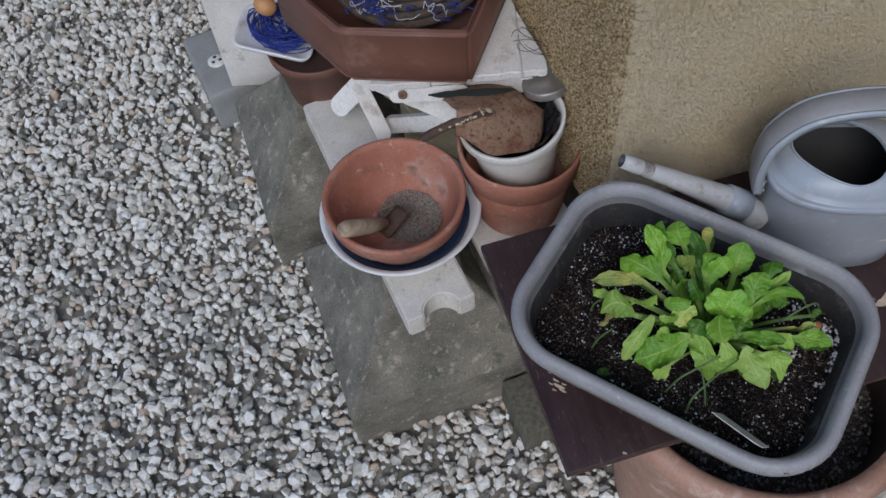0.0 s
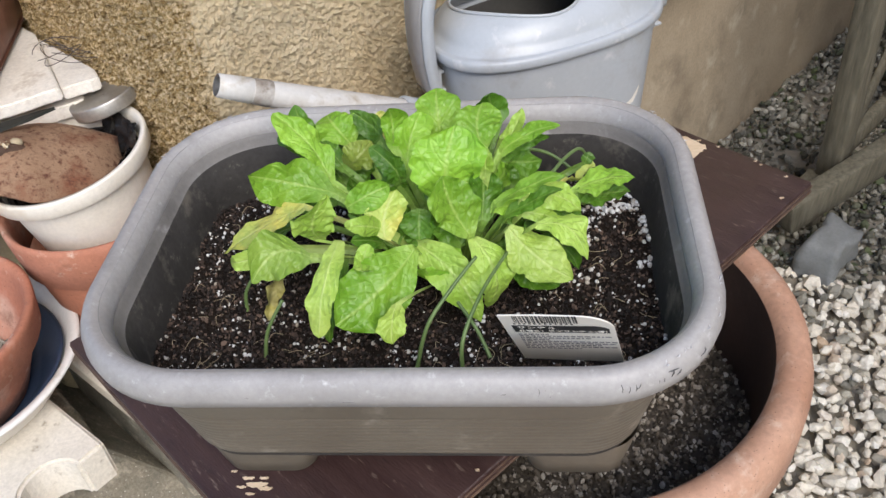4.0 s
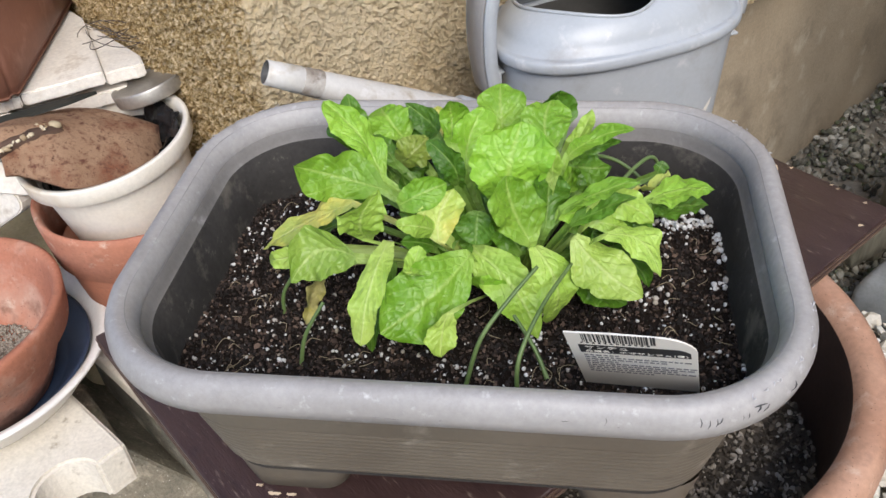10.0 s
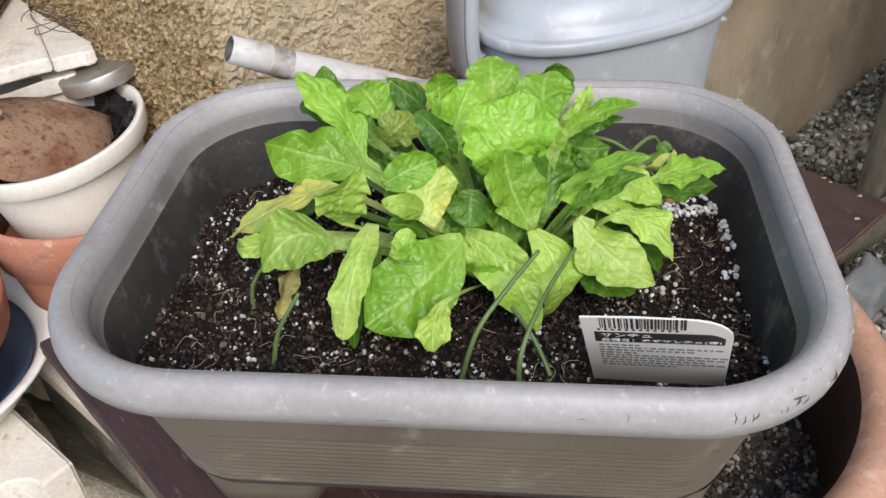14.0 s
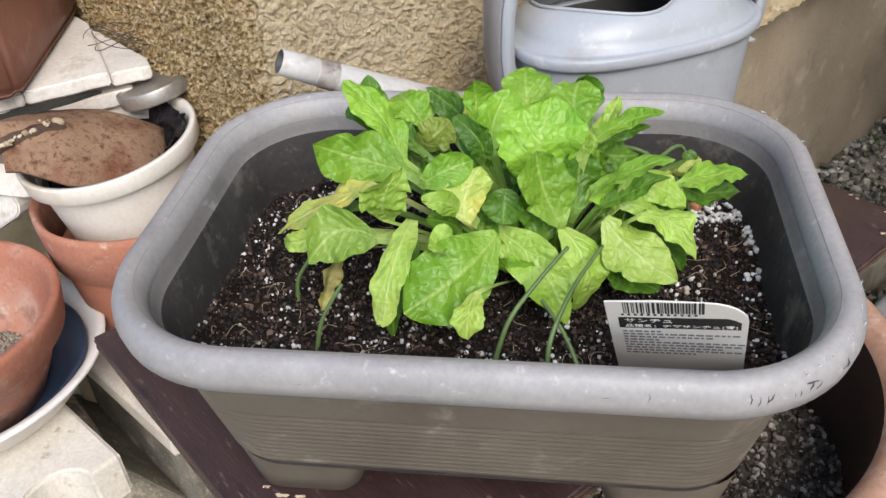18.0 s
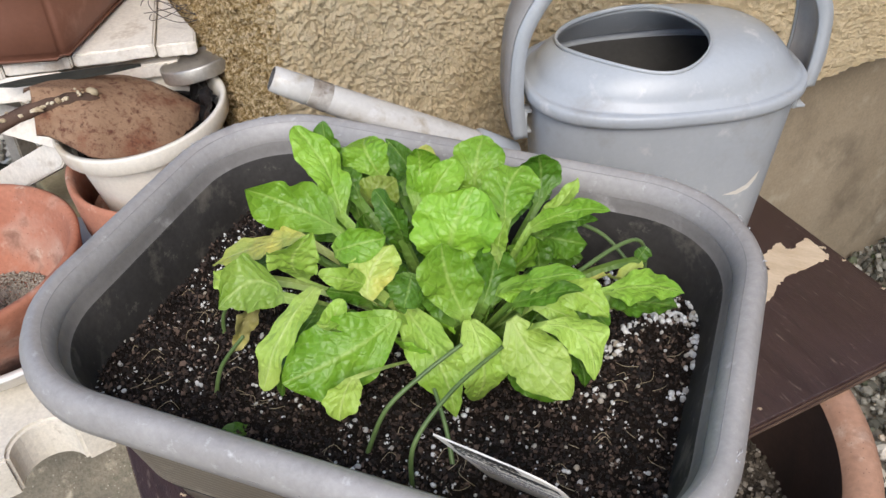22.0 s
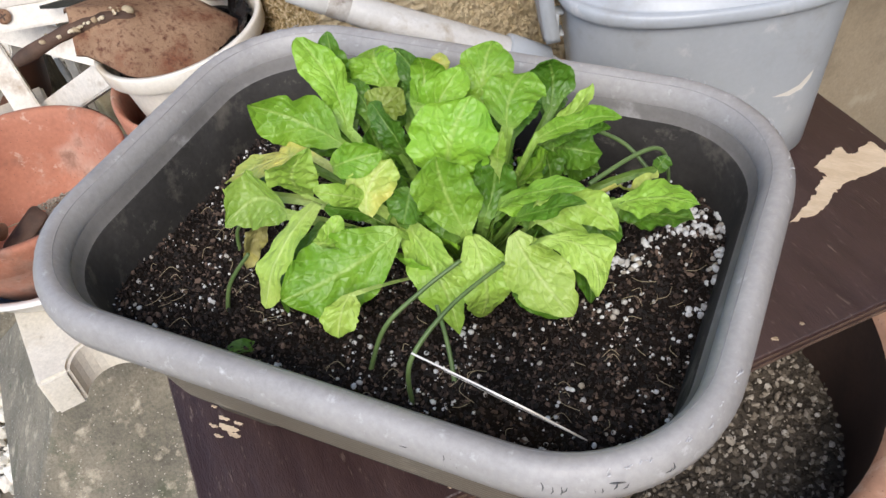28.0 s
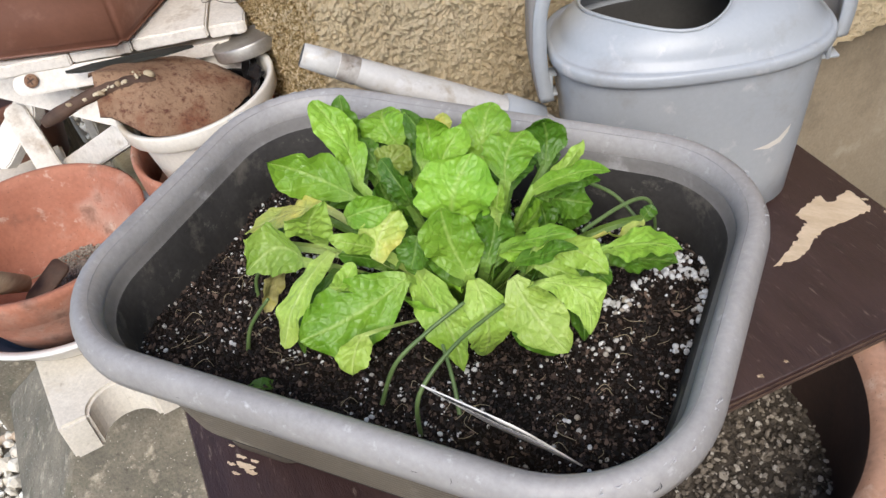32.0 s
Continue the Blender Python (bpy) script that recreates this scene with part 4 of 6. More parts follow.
    for lp in me.loops:
        lay.data[lp.index].uv = uvs[lp.vertex_index]
    return me


lettuce = thing("lettuce", "bright green leaf lettuce with yellowing outer leaves, growing in the planter", "lettuce", (0, 0, H))
G, D, P, Y, X, L, O = M_LEAF, M_LEAF_DARK, M_LEAF_PALE, M_LEAF_YELLOW, M_LEAF_DRY, M_LEAF_LIGHT, M_LEAF_OLD
_rng = random.Random(63)
_count = itertools.count(1)
LEAF_WORDS = {"lettuce_pale": "pale lower leaf", "lettuce_yellowing": "yellowing leaf", "lettuce_dried": "withered brown leaf", "lettuce_old": "dull bruised leaf"}


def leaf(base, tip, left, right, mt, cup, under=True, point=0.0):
    """One leaf by the ends of its blade and its two widest points, with a shade-darkened green one half hidden under
    it.
    """
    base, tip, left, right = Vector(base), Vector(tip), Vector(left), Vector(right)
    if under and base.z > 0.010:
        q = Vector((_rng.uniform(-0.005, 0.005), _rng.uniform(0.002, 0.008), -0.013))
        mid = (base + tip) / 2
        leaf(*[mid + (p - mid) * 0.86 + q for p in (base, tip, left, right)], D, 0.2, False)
    d = Vector((base.x - CROWN.x, base.y - CROWN.y, 0))
    root = CROWN + d.normalized() * 0.008 + Vector((_rng.uniform(-0.004, 0.004), _rng.uniform(-0.004, 0.004), 0.004 if base.z > 0.02 else 0.0))
    part("leaf", leaf_mesh(root, base, tip, left, right, cup, next(_count), mt, point=point), mt, lettuce, LEAF_WORDS.get(mt.name, ""))


leaf((0.031, -0.004, 0.018), (0.037, 0.008, 0.065), (0.011, -0.010, 0.053), (0.053, -0.006, 0.053), G, 0.06)
leaf((0.043, -0.025, 0.011), (0.030, -0.020, 0.050), (0.019, -0.032, 0.046), (0.049, -0.017, 0.030), G, 0.30)
leaf((0.050, -0.017, 0.015), (0.052, -0.004, 0.042), (0.043, -0.009, 0.036), (0.062, -0.004, 0.028), D, 0.35)
leaf((-0.041, 0.007, 0.021), (-0.087, -0.001, 0.041), (-0.082, -0.001, 0.019), (-0.057, 0.019, 0.037), G, 0.10, point=0.28)
leaf((-0.044, 0.020, 0.018), (-0.078, 0.040, 0.057), (-0.070, 0.027, 0.049), (-0.050, 0.041, 0.040), G, 0.12)
leaf((-0.060, 0.048, 0.026), (-0.067, 0.053, 0.055), (-0.073, 0.047, 0.052), (-0.056, 0.051, 0.040), D, 0.15)
leaf((-0.037, 0.060, 0.019), (-0.054, 0.077, 0.033), (-0.059, 0.051, 0.035), (-0.032, 0.067, 0.034), G, 0.12)
leaf((-0.037, 0.032, 0.019), (-0.059, 0.032, 0.036), (-0.050, 0.033, 0.026), (-0.048, 0.048, 0.032), D, 0.15)
leaf((-0.014, 0.041, 0.035), (-0.036, 0.069, 0.039), (-0.029, 0.058, 0.028), (-0.015, 0.059, 0.039), D, 0.2)
leaf((-0.017, 0.077, 0.016), (-0.022, 0.092, 0.025), (-0.027, 0.087, 0.018), (-0.015, 0.089, 0.019), Y, 0.2)
leaf((-0.004, 0.027, 0.037), (-0.005, 0.038, 0.059), (-0.011, 0.036, 0.042), (0.003, 0.050, 0.045), G, 0.2)
leaf((0.004, 0.024, 0.026), (0.012, 0.050, 0.048), (-0.005, 0.031, 0.039), (0.017, 0.041, 0.037), G, 0.25)
leaf((0.024, 0.047, 0.026), (0.020, 0.073, 0.051), (0.007, 0.053, 0.045), (0.036, 0.060, 0.044), G, 0.1)
leaf((0.051, 0.014, 0.045), (0.051, 0.044, 0.057), (0.034, 0.024, 0.057), (0.062, 0.037, 0.054), G, 0.1)
leaf((0.056, 0.059, 0.024), (0.055, 0.061, 0.051), (0.045, 0.062, 0.044), (0.064, 0.074, 0.034), D, 0.1)
leaf((0.059, 0.058, 0.013), (0.073, 0.075, 0.033), (0.062, 0.066, 0.023), (0.076, 0.066, 0.028), L, 0.2, point=0.28)
leaf((0.060, 0.028, 0.030), (0.097, 0.045, 0.039), (0.071, 0.042, 0.025), (0.084, 0.059, 0.035), G, 0.25, point=0.28)
leaf((0.064, 0.041, 0.015), (0.085, 0.054, 0.006), (0.071, 0.049, -0.004), (0.074, 0.075, 0.006), D, 0.15)
leaf((0.065, 0.032, 0.001), (0.060, 0.033, 0.021), (0.056, 0.031, 0.016), (0.071, 0.038, 0.003), D, 0.3)
leaf((0.058, -0.015, 0.025), (0.096, -0.012, 0.044), (0.078, -0.020, 0.036), (0.082, -0.007, 0.042), G, 0.15, point=0.28)
leaf((0.074, -0.007, 0.025), (0.108, 0.006, 0.002), (0.086, -0.001, 0.011), (0.102, 0.012, 0.018), L, -0.1, point=0.28)
leaf((0.081, -0.021, 0.014), (0.109, -0.031, -0.005), (0.093, -0.023, 0.006), (0.108, -0.004, 0.004), L, -0.1)
leaf((0.065, -0.019, 0.011), (0.101, -0.040, -0.011), (0.069, -0.037, -0.007), (0.091, -0.019, -0.000), P, -0.12)
leaf((0.044, -0.021, 0.006), (0.052, -0.037, -0.035), (0.046, -0.042, -0.005), (0.065, -0.026, -0.002), L, -0.08)
leaf((0.008, -0.021, 0.005), (0.048, -0.052, -0.032), (0.021, -0.044, -0.009), (0.044, -0.038, 0.002), L, 0.1, point=0.28)
leaf((0.012, -0.034, 0.010), (-0.030, -0.080, -0.005), (-0.021, -0.056, 0.015), (0.000, -0.070, -0.015), G, -0.10)
leaf((0.005, -0.073, 0.004), (0.002, -0.085, -0.015), (-0.005, -0.088, -0.007), (0.008, -0.073, -0.007), P, 0.0)
leaf((-0.030, -0.036, 0.019), (-0.039, -0.082, -0.013), (-0.046, -0.078, 0.002), (-0.026, -0.063, 0.014), P, -0.1)
leaf((-0.004, -0.034, 0.017), (0.003, -0.015, 0.038), (-0.016, -0.029, 0.030), (0.008, -0.020, 0.029), Y, -0.15, point=0.28)
leaf((-0.005, -0.028, 0.019), (-0.022, -0.046, 0.037), (-0.014, -0.042, 0.026), (-0.014, -0.038, 0.039), L, -0.1)
leaf((-0.026, -0.023, 0.032), (-0.001, -0.015, 0.041), (-0.007, -0.027, 0.034), (-0.014, -0.021, 0.049), G, 0.25)
leaf((-0.037, 0.037, 0.018), (-0.020, 0.044, 0.032), (-0.015, 0.035, 0.025), (-0.035, 0.033, 0.036), O, -0.15)
leaf((0.004, -0.004, 0.033), (-0.012, -0.001, 0.058), (-0.004, -0.010, 0.044), (0.005, -0.008, 0.056), D, 0.25)
leaf((-0.057, -0.002, 0.017), (-0.111, -0.012, -0.010), (-0.089, -0.014, -0.000), (-0.081, 0.006, 0.010), Y, 0.05, point=0.28)
leaf((-0.048, -0.039, 0.009), (-0.083, -0.048, -0.002), (-0.064, -0.044, -0.001), (-0.083, -0.029, 0.019), L, 0.2, point=0.28)
leaf((-0.045, -0.024, 0.010), (-0.034, -0.030, 0.044), (-0.053, -0.041, 0.040), (-0.032, -0.028, 0.026), L, 0.15)
leaf((-0.087, -0.021, -0.005), (-0.105, -0.021, -0.009), (-0.091, -0.030, -0.008), (-0.089, -0.024, 0.003), P, 0.1)
leaf((-0.069, -0.035, -0.003), (-0.081, -0.047, -0.034), (-0.0775, -0.044, -0.012), (-0.0715, -0.036, -0.020), X, 0.4)
leaf((-0.016, -0.060, 0.017), (-0.012, -0.044, 0.024), (-0.019, -0.048, 0.019), (-0.009, -0.047, 0.016), L, 0.35)
leaf((0.016, -0.023, 0.030), (0.015, -0.034, 0.016), (0.004, -0.026, 0.022), (0.025, -0.029, 0.021), D, 0.1)
leaf((0.105, 0.015, 0.011), (0.141, 0.025, 0.012), (0.112, 0.009, 0.013), (0.123, 0.035, 0.015), G, 0.15, point=0.28)
leaf((0.102, 0.026, 0.012), (0.116, 0.042, 0.014), (0.103, 0.034, 0.004), (0.121, 0.042, 0.011), Y, 0.3)
leaf((0.106, 0.014, 0.010), (0.120, 0.022, -0.001), (0.109, 0.012, 0.004), (0.117, 0.024, 0.006), D, 0.1)
leaf((0.113, 0.057, -0.000), (0.116, 0.065, 0.004), (0.111, 0.060, 0.003), (0.119, 0.065, -0.000), D, 0.2)
leaf((0.056, -0.013, 0.022), (0.080, 0.003, 0.010), (0.072, -0.003, 0.007), (0.070, -0.002, 0.022), G, 0.0)
leaf((0.073, -0.006, 0.012), (0.097, -0.001, -0.000), (0.086, -0.008, 0.004), (0.087, -0.001, 0.012), L, 0.0)
leaf((0.053, -0.004, 0.039), (0.054, 0.002, 0.053), (0.049, -0.003, 0.049), (0.058, -0.005, 0.046), L, 0.15)
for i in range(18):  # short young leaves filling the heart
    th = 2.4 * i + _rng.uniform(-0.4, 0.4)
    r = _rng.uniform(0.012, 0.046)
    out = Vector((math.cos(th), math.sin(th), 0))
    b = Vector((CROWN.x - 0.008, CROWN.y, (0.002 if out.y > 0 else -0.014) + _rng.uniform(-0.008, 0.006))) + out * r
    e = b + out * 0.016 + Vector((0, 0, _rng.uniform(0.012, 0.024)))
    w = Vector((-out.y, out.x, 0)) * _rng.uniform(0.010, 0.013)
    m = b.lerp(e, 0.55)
    # mostly the dark green, as painted shade in the heart
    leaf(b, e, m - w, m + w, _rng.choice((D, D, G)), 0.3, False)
_st = lathe([(0.004, -0.052), (0.011, -0.044), (0.012, -0.036), (0.008, -0.028), (0.002, -0.024)], 16)
part("stem", mesh_of("stem", *moved(_st, Matrix.Translation((CROWN.x, CROWN.y, 0))), M_STALK), M_STALK, lettuce)

STALKS = [
    [(0.012, -0.081, -0.040), (0.020, -0.072, -0.014), (0.034, -0.056, 0.000), (0.047, -0.040, 0.008)],
    [(0.040, -0.092, -0.040), (0.040, -0.086, -0.014), (0.050, -0.062, 0.000), (0.064, -0.030, 0.002)],
    [(0.055, -0.076, -0.042), (0.046, -0.062, -0.028), (0.030, -0.042, -0.016)],
    [(0.074, 0.086, -0.006), (0.092, 0.080, -0.008), (0.112, 0.070, -0.022), (0.120, 0.066, -0.042)],
    [(0.086, 0.030, 0.006), (0.100, 0.056, 0.006), (0.110, 0.070, 0.003), (0.115, 0.074, -0.010), (0.117, 0.076, -0.042)],
    [(-0.078, -0.074, -0.042), (-0.074, -0.068, -0.022), (-0.064, -0.058, -0.006)],
    [(-0.100, -0.030, -0.044), (-0.098, -0.028, -0.028), (-0.090, -0.022, -0.016)],
]
for i, q in enumerate(STALKS):
    pts = spline([Vector(p) + Vector((0, 0, H)) for p in q], 8)
    n = len(pts)
    rad = [0.00128 * (1 - 0.25 * k / n) for k in range(n)]
    solid("onion_stalk", mesh_of("onion_stalk", *tube(pts, rad, 9), M_STALK), M_STALK, "thin round green onion stalk bending among the lettuce", "stalk", "onion stalks in the planter")
_me = leaf_mesh((-0.046, -0.088, H - 0.044), (-0.048, -0.089, H - 0.038), (-0.060, -0.100, H - 0.033), (-0.057, -0.092, H - 0.033), (-0.051, -0.099, H - 0.034), 0.3, 77, M_LEAF_DARK, 0.0005)
solid("seedling", _me, M_LEAF_DARK, "single small dark green seedling leaf in the soil", "seedling")

# plant label leaning on the rim
LBL_O, LBL_N = Vector((0.0616, -0.115, 0.0361)), Vector((-0.15, -0.862, -0.48)).normalized()
_lx = (Vector((0.0986, -0.1291, 0.0484)) - LBL_O).normalized()
_lx = (_lx - LBL_N * _lx.dot(LBL_N)).normalized()
_ly = LBL_N.cross(_lx)
if _ly.z < 0:
    _ly = -_ly
LBL = Matrix(((_lx.x, _ly.x, LBL_N.x, LBL_O.x), (_lx.y, _ly.y, LBL_N.y, LBL_O.y), (_lx.z, _ly.z, LBL_N.z, LBL_O.z + H), (0, 0, 0, 1)))
LBL = LBL @ Matrix(((1.06, 0.28, 0, 0), (0, 0.92, 0, 0), (0, 0, 1, 0), (0, 0, 0, 1)))
label = thing("plant_label", "white plant label with barcode and printed text in the soil", "plant label")


def on_label(pts, z0, z1):
    n = len(pts)
    vs = [LBL @ Vector((x, y, z)) for z in (z0, z1) for x, y in pts]
    return vs, [tuple(range(n - 1, -1, -1)), tuple(range(n, 2 * n))] + [(i, (i + 1) % n, n + (i + 1) % n, n + i) for i in range(n)]


_o = [(0, 0), (0.020, 0.0006), (0.038, -0.001)] + [(0.038 + 0.0165 * math.sin(a), -0.0205 + 0.0195 * math.cos(a)) for a in [radians(k) for k in (15, 30, 45, 60, 75, 90)]] + [(0.0548, -0.086), (0.0, -0.086)]
part("card", mesh_of("card", *on_label(_o, -0.0007, 0.0), M_PAPER, False), M_PAPER, label)
_rng = random.Random(31)
_x = 0.0072
while _x < 0.0375:
    w = _rng.choice((0.00035, 0.0007, 0.0007, 0.001))
    part("barcode_bar", mesh_of("barcode_bar", *on_label([(_x, -0.0005), (_x, -0.0118), (_x + w, -0.0118), (_x + w, -0.0005)], 0.0, 0.00015), M_INK, False), M_INK, label)
    _x += w + _rng.choice((0.00035, 0.0005, 0.0009))
for i in range(12):
    x = 0.006 + i * 0.0026
    part("digit_bar", mesh_of("digit_bar", *on_label([(x, -0.0126), (x, -0.0142), (x + 0.0011, -0.0142), (x + 0.0011, -0.0126)], 0.0, 0.00015), M_INK, False), M_INK, label)
part("title_band", mesh_of("title_band", *on_label([(0.0045, -0.0165), (0.0045, -0.0285), (0.0520, -0.0285), (0.0520, -0.0210), (0.0500, -0.0185), (0.047, -0.0165)], 0.0, 0.00015), M_INK, False), M_INK, label, "black title band")
for txt, x, y, size in (("サンチュ", 0.0068, -0.0214, 0.0050), ("品種名：チマサンチュ(青)", 0.0068, -0.0270, 0.0038)):
    cu = bpy.data.curves.new("title_text", "FONT")
    cu.body, cu.size, cu.extrude = txt, size, 0.00004
    tmp = new("title_text", cu)
    me = bpy.data.meshes.new_from_object(tmp)
    bpy.data.objects.remove(tmp)
    me.transform(LBL @ Matrix.Translation((x, y, 0.00022)))
    me.materials.clear()
    me.materials.append(M_PAPER)
    part("title_text", me, M_PAPER, label, "white printed title")
for i, (w, dark) in enumerate(((0.016, 0), (0.047, 0), (0.036, 0), (0.014, 0), (0.046, 1), (0.046, 0), (0.040, 0), (0.046, 0), (0.030, 0))):
    y, x = -0.0318 - i * 0.0034, 0.0055
    while x < 0.0055 + w:
        k = _rng.uniform(0.0012, 0.0032)
        part("text_bar", mesh_of("text_bar", *on_label([(x, y), (x, y - 0.0017), (x + k, y - 0.0017), (x + k, y)], 0.0, 0.00012), M_INKSOFT, False), M_INKSOFT, label)
        x += k + 0.0007

# ---------------------------------------------------------------- watering can
CAN = Matrix.Translation((0.088, 0.275, BOARD_Z)) @ Matrix.Rotation(radians(28), 4, "Z")
can = thing("watering_can", "light grey plastic watering can with arched handle, on the board", "watering can")


def stadium(a, b, n=64):
    """An oval loop, flatter along its long sides."""
    out = []
    for i in range(n):
        th = 2 * math.pi * i / n
        c, s = math.cos(th), math.sin(th)
        out.append((a * math.copysign(abs(c) ** 0.80, c), b * math.copysign(abs(s) ** 0.72, s)))
    return out


def can_part(name, loops, mat, label_="", **kw):
    return part(name, mesh_of(name, *moved(loft(loops, **kw), CAN), mat), mat, can, label_)


def oval(a, b, z):
    return [(x, y, z) for x, y in stadium(a, b)]


_lo = [oval(0.075, 0.046, 0.0008), oval(0.083, 0.052, 0.001), oval(0.0865, 0.0555, 0.005)] + [oval(0.0865 + 0.011 * k, 0.0555 + 0.0085 * k, 0.005 + 0.134 * k) for k in (0.25, 0.5, 0.75, 1.0)]
can_part("body", _lo, M_CAN, close_first=True)
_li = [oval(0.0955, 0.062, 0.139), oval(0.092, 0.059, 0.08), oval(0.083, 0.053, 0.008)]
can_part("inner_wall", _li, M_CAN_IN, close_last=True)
_bd = []
for k in range(9):
    th = radians(-90 + 180 * k / 8)
    _bd.append(oval(0.0985 + 0.0040 * abs(math.cos(th)) ** 0.5, 0.0655 + 0.0040 * abs(math.cos(th)) ** 0.5, 0.1427 + 0.0050 * math.sin(th)))
can_part("rim_bead", _bd, M_CAN, "rounded bead round the lid")
# lid: a low dome with an egg-shaped opening towards the spout
_out = stadium(0.0985, 0.0655)
_hole = []
for i in range(64):
    th = 2 * math.pi * i / 64
    _hole.append((-0.026 + 0.050 * math.cos(th), (0.046 + 0.006 * math.cos(th)) * math.sin(th) - 0.002 - 0.010 * math.cos(th)))


def dome(x, y):
    r = min(1.0, ((abs(x) / 0.0985) ** 2.3 + (abs(y) / 0.0655) ** 2.3) ** (1 / 2.3))
    q = min(r / 0.93, 1.0)
    return 0.1475 + 0.006 * min((1 - r) / 0.07, 1.0) + 0.025 * (1 - q**4.5) ** 0.8 + 0.004 * (x / 0.1) * (1 - r**2)


_ll = []
for k in range(22):
    q = (k / 21) ** 1.5
    _ll.append([(ox + (hx - ox) * q, oy + (hy - oy) * q, dome(ox + (hx - ox) * q, oy + (hy - oy) * q)) for (ox, oy), (hx, hy) in zip(_out, _hole)])
_ll.append([(hx * 0.985 - 0.0004, hy * 0.985, dome(hx, hy) - 0.0022) for hx, hy in _hole])
_ll.append([(hx * 1.01, hy * 1.01, dome(hx, hy) - 0.004) for hx, hy in _hole])
_ll.append([(ox * 0.95, oy * 0.95, 0.1445) for ox, oy in _out])
can_part("lid", _ll, M_CAN, "smooth domed lid")
can_part("opening_lip", [[(hx + (ax - hx) * 0.0 + ex * hx * 0.03, hy + ex * hy * 0.03, dome(hx, hy) + ez) for (hx, hy), (ax, ay) in zip(_hole, _out)] for ex, ez in ((0.6, 0.0005), (0.3, 0.0022), (-0.3, 0.0022), (-0.6, 0.0), (-0.3, -0.002))], M_CAN, ring=True)
# handle: an arched channel along the can
_hp = spline([(-0.108, 0, 0.108), (-0.112, 0, 0.150), (-0.105, 0, 0.198), (-0.070, 0, 0.240), (0.0, 0, 0.256), (0.070, 0, 0.240), (0.105, 0, 0.198), (0.1125, 0, 0.160), (0.110, 0, 0.130)], 7)
_sec = [(-0.016, 0.0), (-0.014, 0.003), (0.014, 0.003), (0.016, 0.0), (0.016, -0.007), (0.0135, -0.007), (0.0135, -0.001), (-0.0135, -0.001), (-0.0135, -0.007), (-0.016, -0.007)]
_hl = []
for i, p in enumerate(_hp):
    t = (_hp[min(i + 1, len(_hp) - 1)] - _hp[max(i - 1, 0)]).normalized()
    n = Vector((0, 1, 0)).cross(t).normalized() * -1
    _hl.append([p + Vector((0, sy, 0)) + n * sz for sy, sz in _sec])
for sy in (-0.0172, 0.0172):
    can_part("handle_edge", [[p + Vector((0, sy + dy, 0)) + (p - Vector((0, 0, 0.12))).normalized() * dz for dy, dz in ((-0.0015, 0.002), (0.0015, 0.002), (0.0015, -0.008), (-0.0015, -0.008))] for p in _hp], M_CAN, "pale edge of the handle", close_first=True, close_last=True)
handle = can_part("handle", _hl, M_HANDLE_GREY, "arched channel handle", close_first=True, close_last=True)
for sx in (-1, 1):
    for dz, w in ((0.112, 0.012), (0.128, 0.010)):
        part("handle_clip", box_bm(0.014, w, 0.0022, 0.0005, 1, CAN @ Matrix.Translation((sx * 0.104, -0.010, dz))), M_CAN, can)
    part("handle_clip", box_bm(0.003, 0.010, 0.018, 0.0005, 1, CAN @ Matrix.Translation((sx * 0.102, -0.012, 0.12))), M_CAN, can)
_sp = [Vector((0.012, 0.212, H - 0.082)), Vector((-0.012, 0.199, H - 0.055)), Vector((-0.030, 0.189, H - 0.042)), Vector((-0.070, 0.167, H - 0.016)), Vector((-0.112, 0.1445, H + 0.010)), Vector((-0.144, 0.127, H + 0.0295))]
part("spout", mesh_of("spout", *tube(_sp, [0.0195, 0.0175, 0.0156, 0.0126, 0.0098, 0.0080], 24, False), M_SPOUT), M_SPOUT, can, "pale tapering spout")
# the dark inside material paints shade into the spout's mouth
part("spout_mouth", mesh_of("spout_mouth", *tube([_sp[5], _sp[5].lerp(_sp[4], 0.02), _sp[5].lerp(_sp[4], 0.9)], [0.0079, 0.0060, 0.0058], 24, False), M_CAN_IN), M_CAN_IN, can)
part("spout_end", mesh_of("spout_end", *tube([_sp[5].lerp(_sp[4], 0.62), _sp[5].lerp(_sp[4], 0.6), _sp[5].lerp(_sp[4], 0.02), _sp[5]], [0.0090, 0.0096, 0.0086, 0.0079], 24, False), M_SPOUT), M_SPOUT, can, "collar at the spout's mouth")
part("spout_collar", mesh_of("spout_collar", *tube([_sp[2].lerp(_sp[1], 1.4), _sp[2].lerp(_sp[1], 1.35), _sp[2].lerp(_sp[1], 0.15), _sp[2].lerp(_sp[1], 0.1)], [0.0165, 0.0200, 0.0186, 0.0160], 24, False), M_CAN), M_CAN, can)
part("dirt_band", mesh_of("dirt_band", *tube([_sp[5].lerp(_sp[4], 0.98), _sp[5].lerp(_sp[4], 0.94), _sp[5].lerp(_sp[4], 0.68), _sp[5].lerp(_sp[4], 0.63)], [0.0098, 0.0101, 0.0096, 0.0091], 24, False), M_SPOUT_DIRT), M_SPOUT_DIRT, can, "grimy brown band behind the spout's collar")
_gp = [(-0.026, 0.004), (-0.010, 0.0065), (0.004, 0.011), (0.016, 0.022), (0.021, 0.026), (0.019, 0.014), (0.010, 0.003), (-0.006, -0.001)]


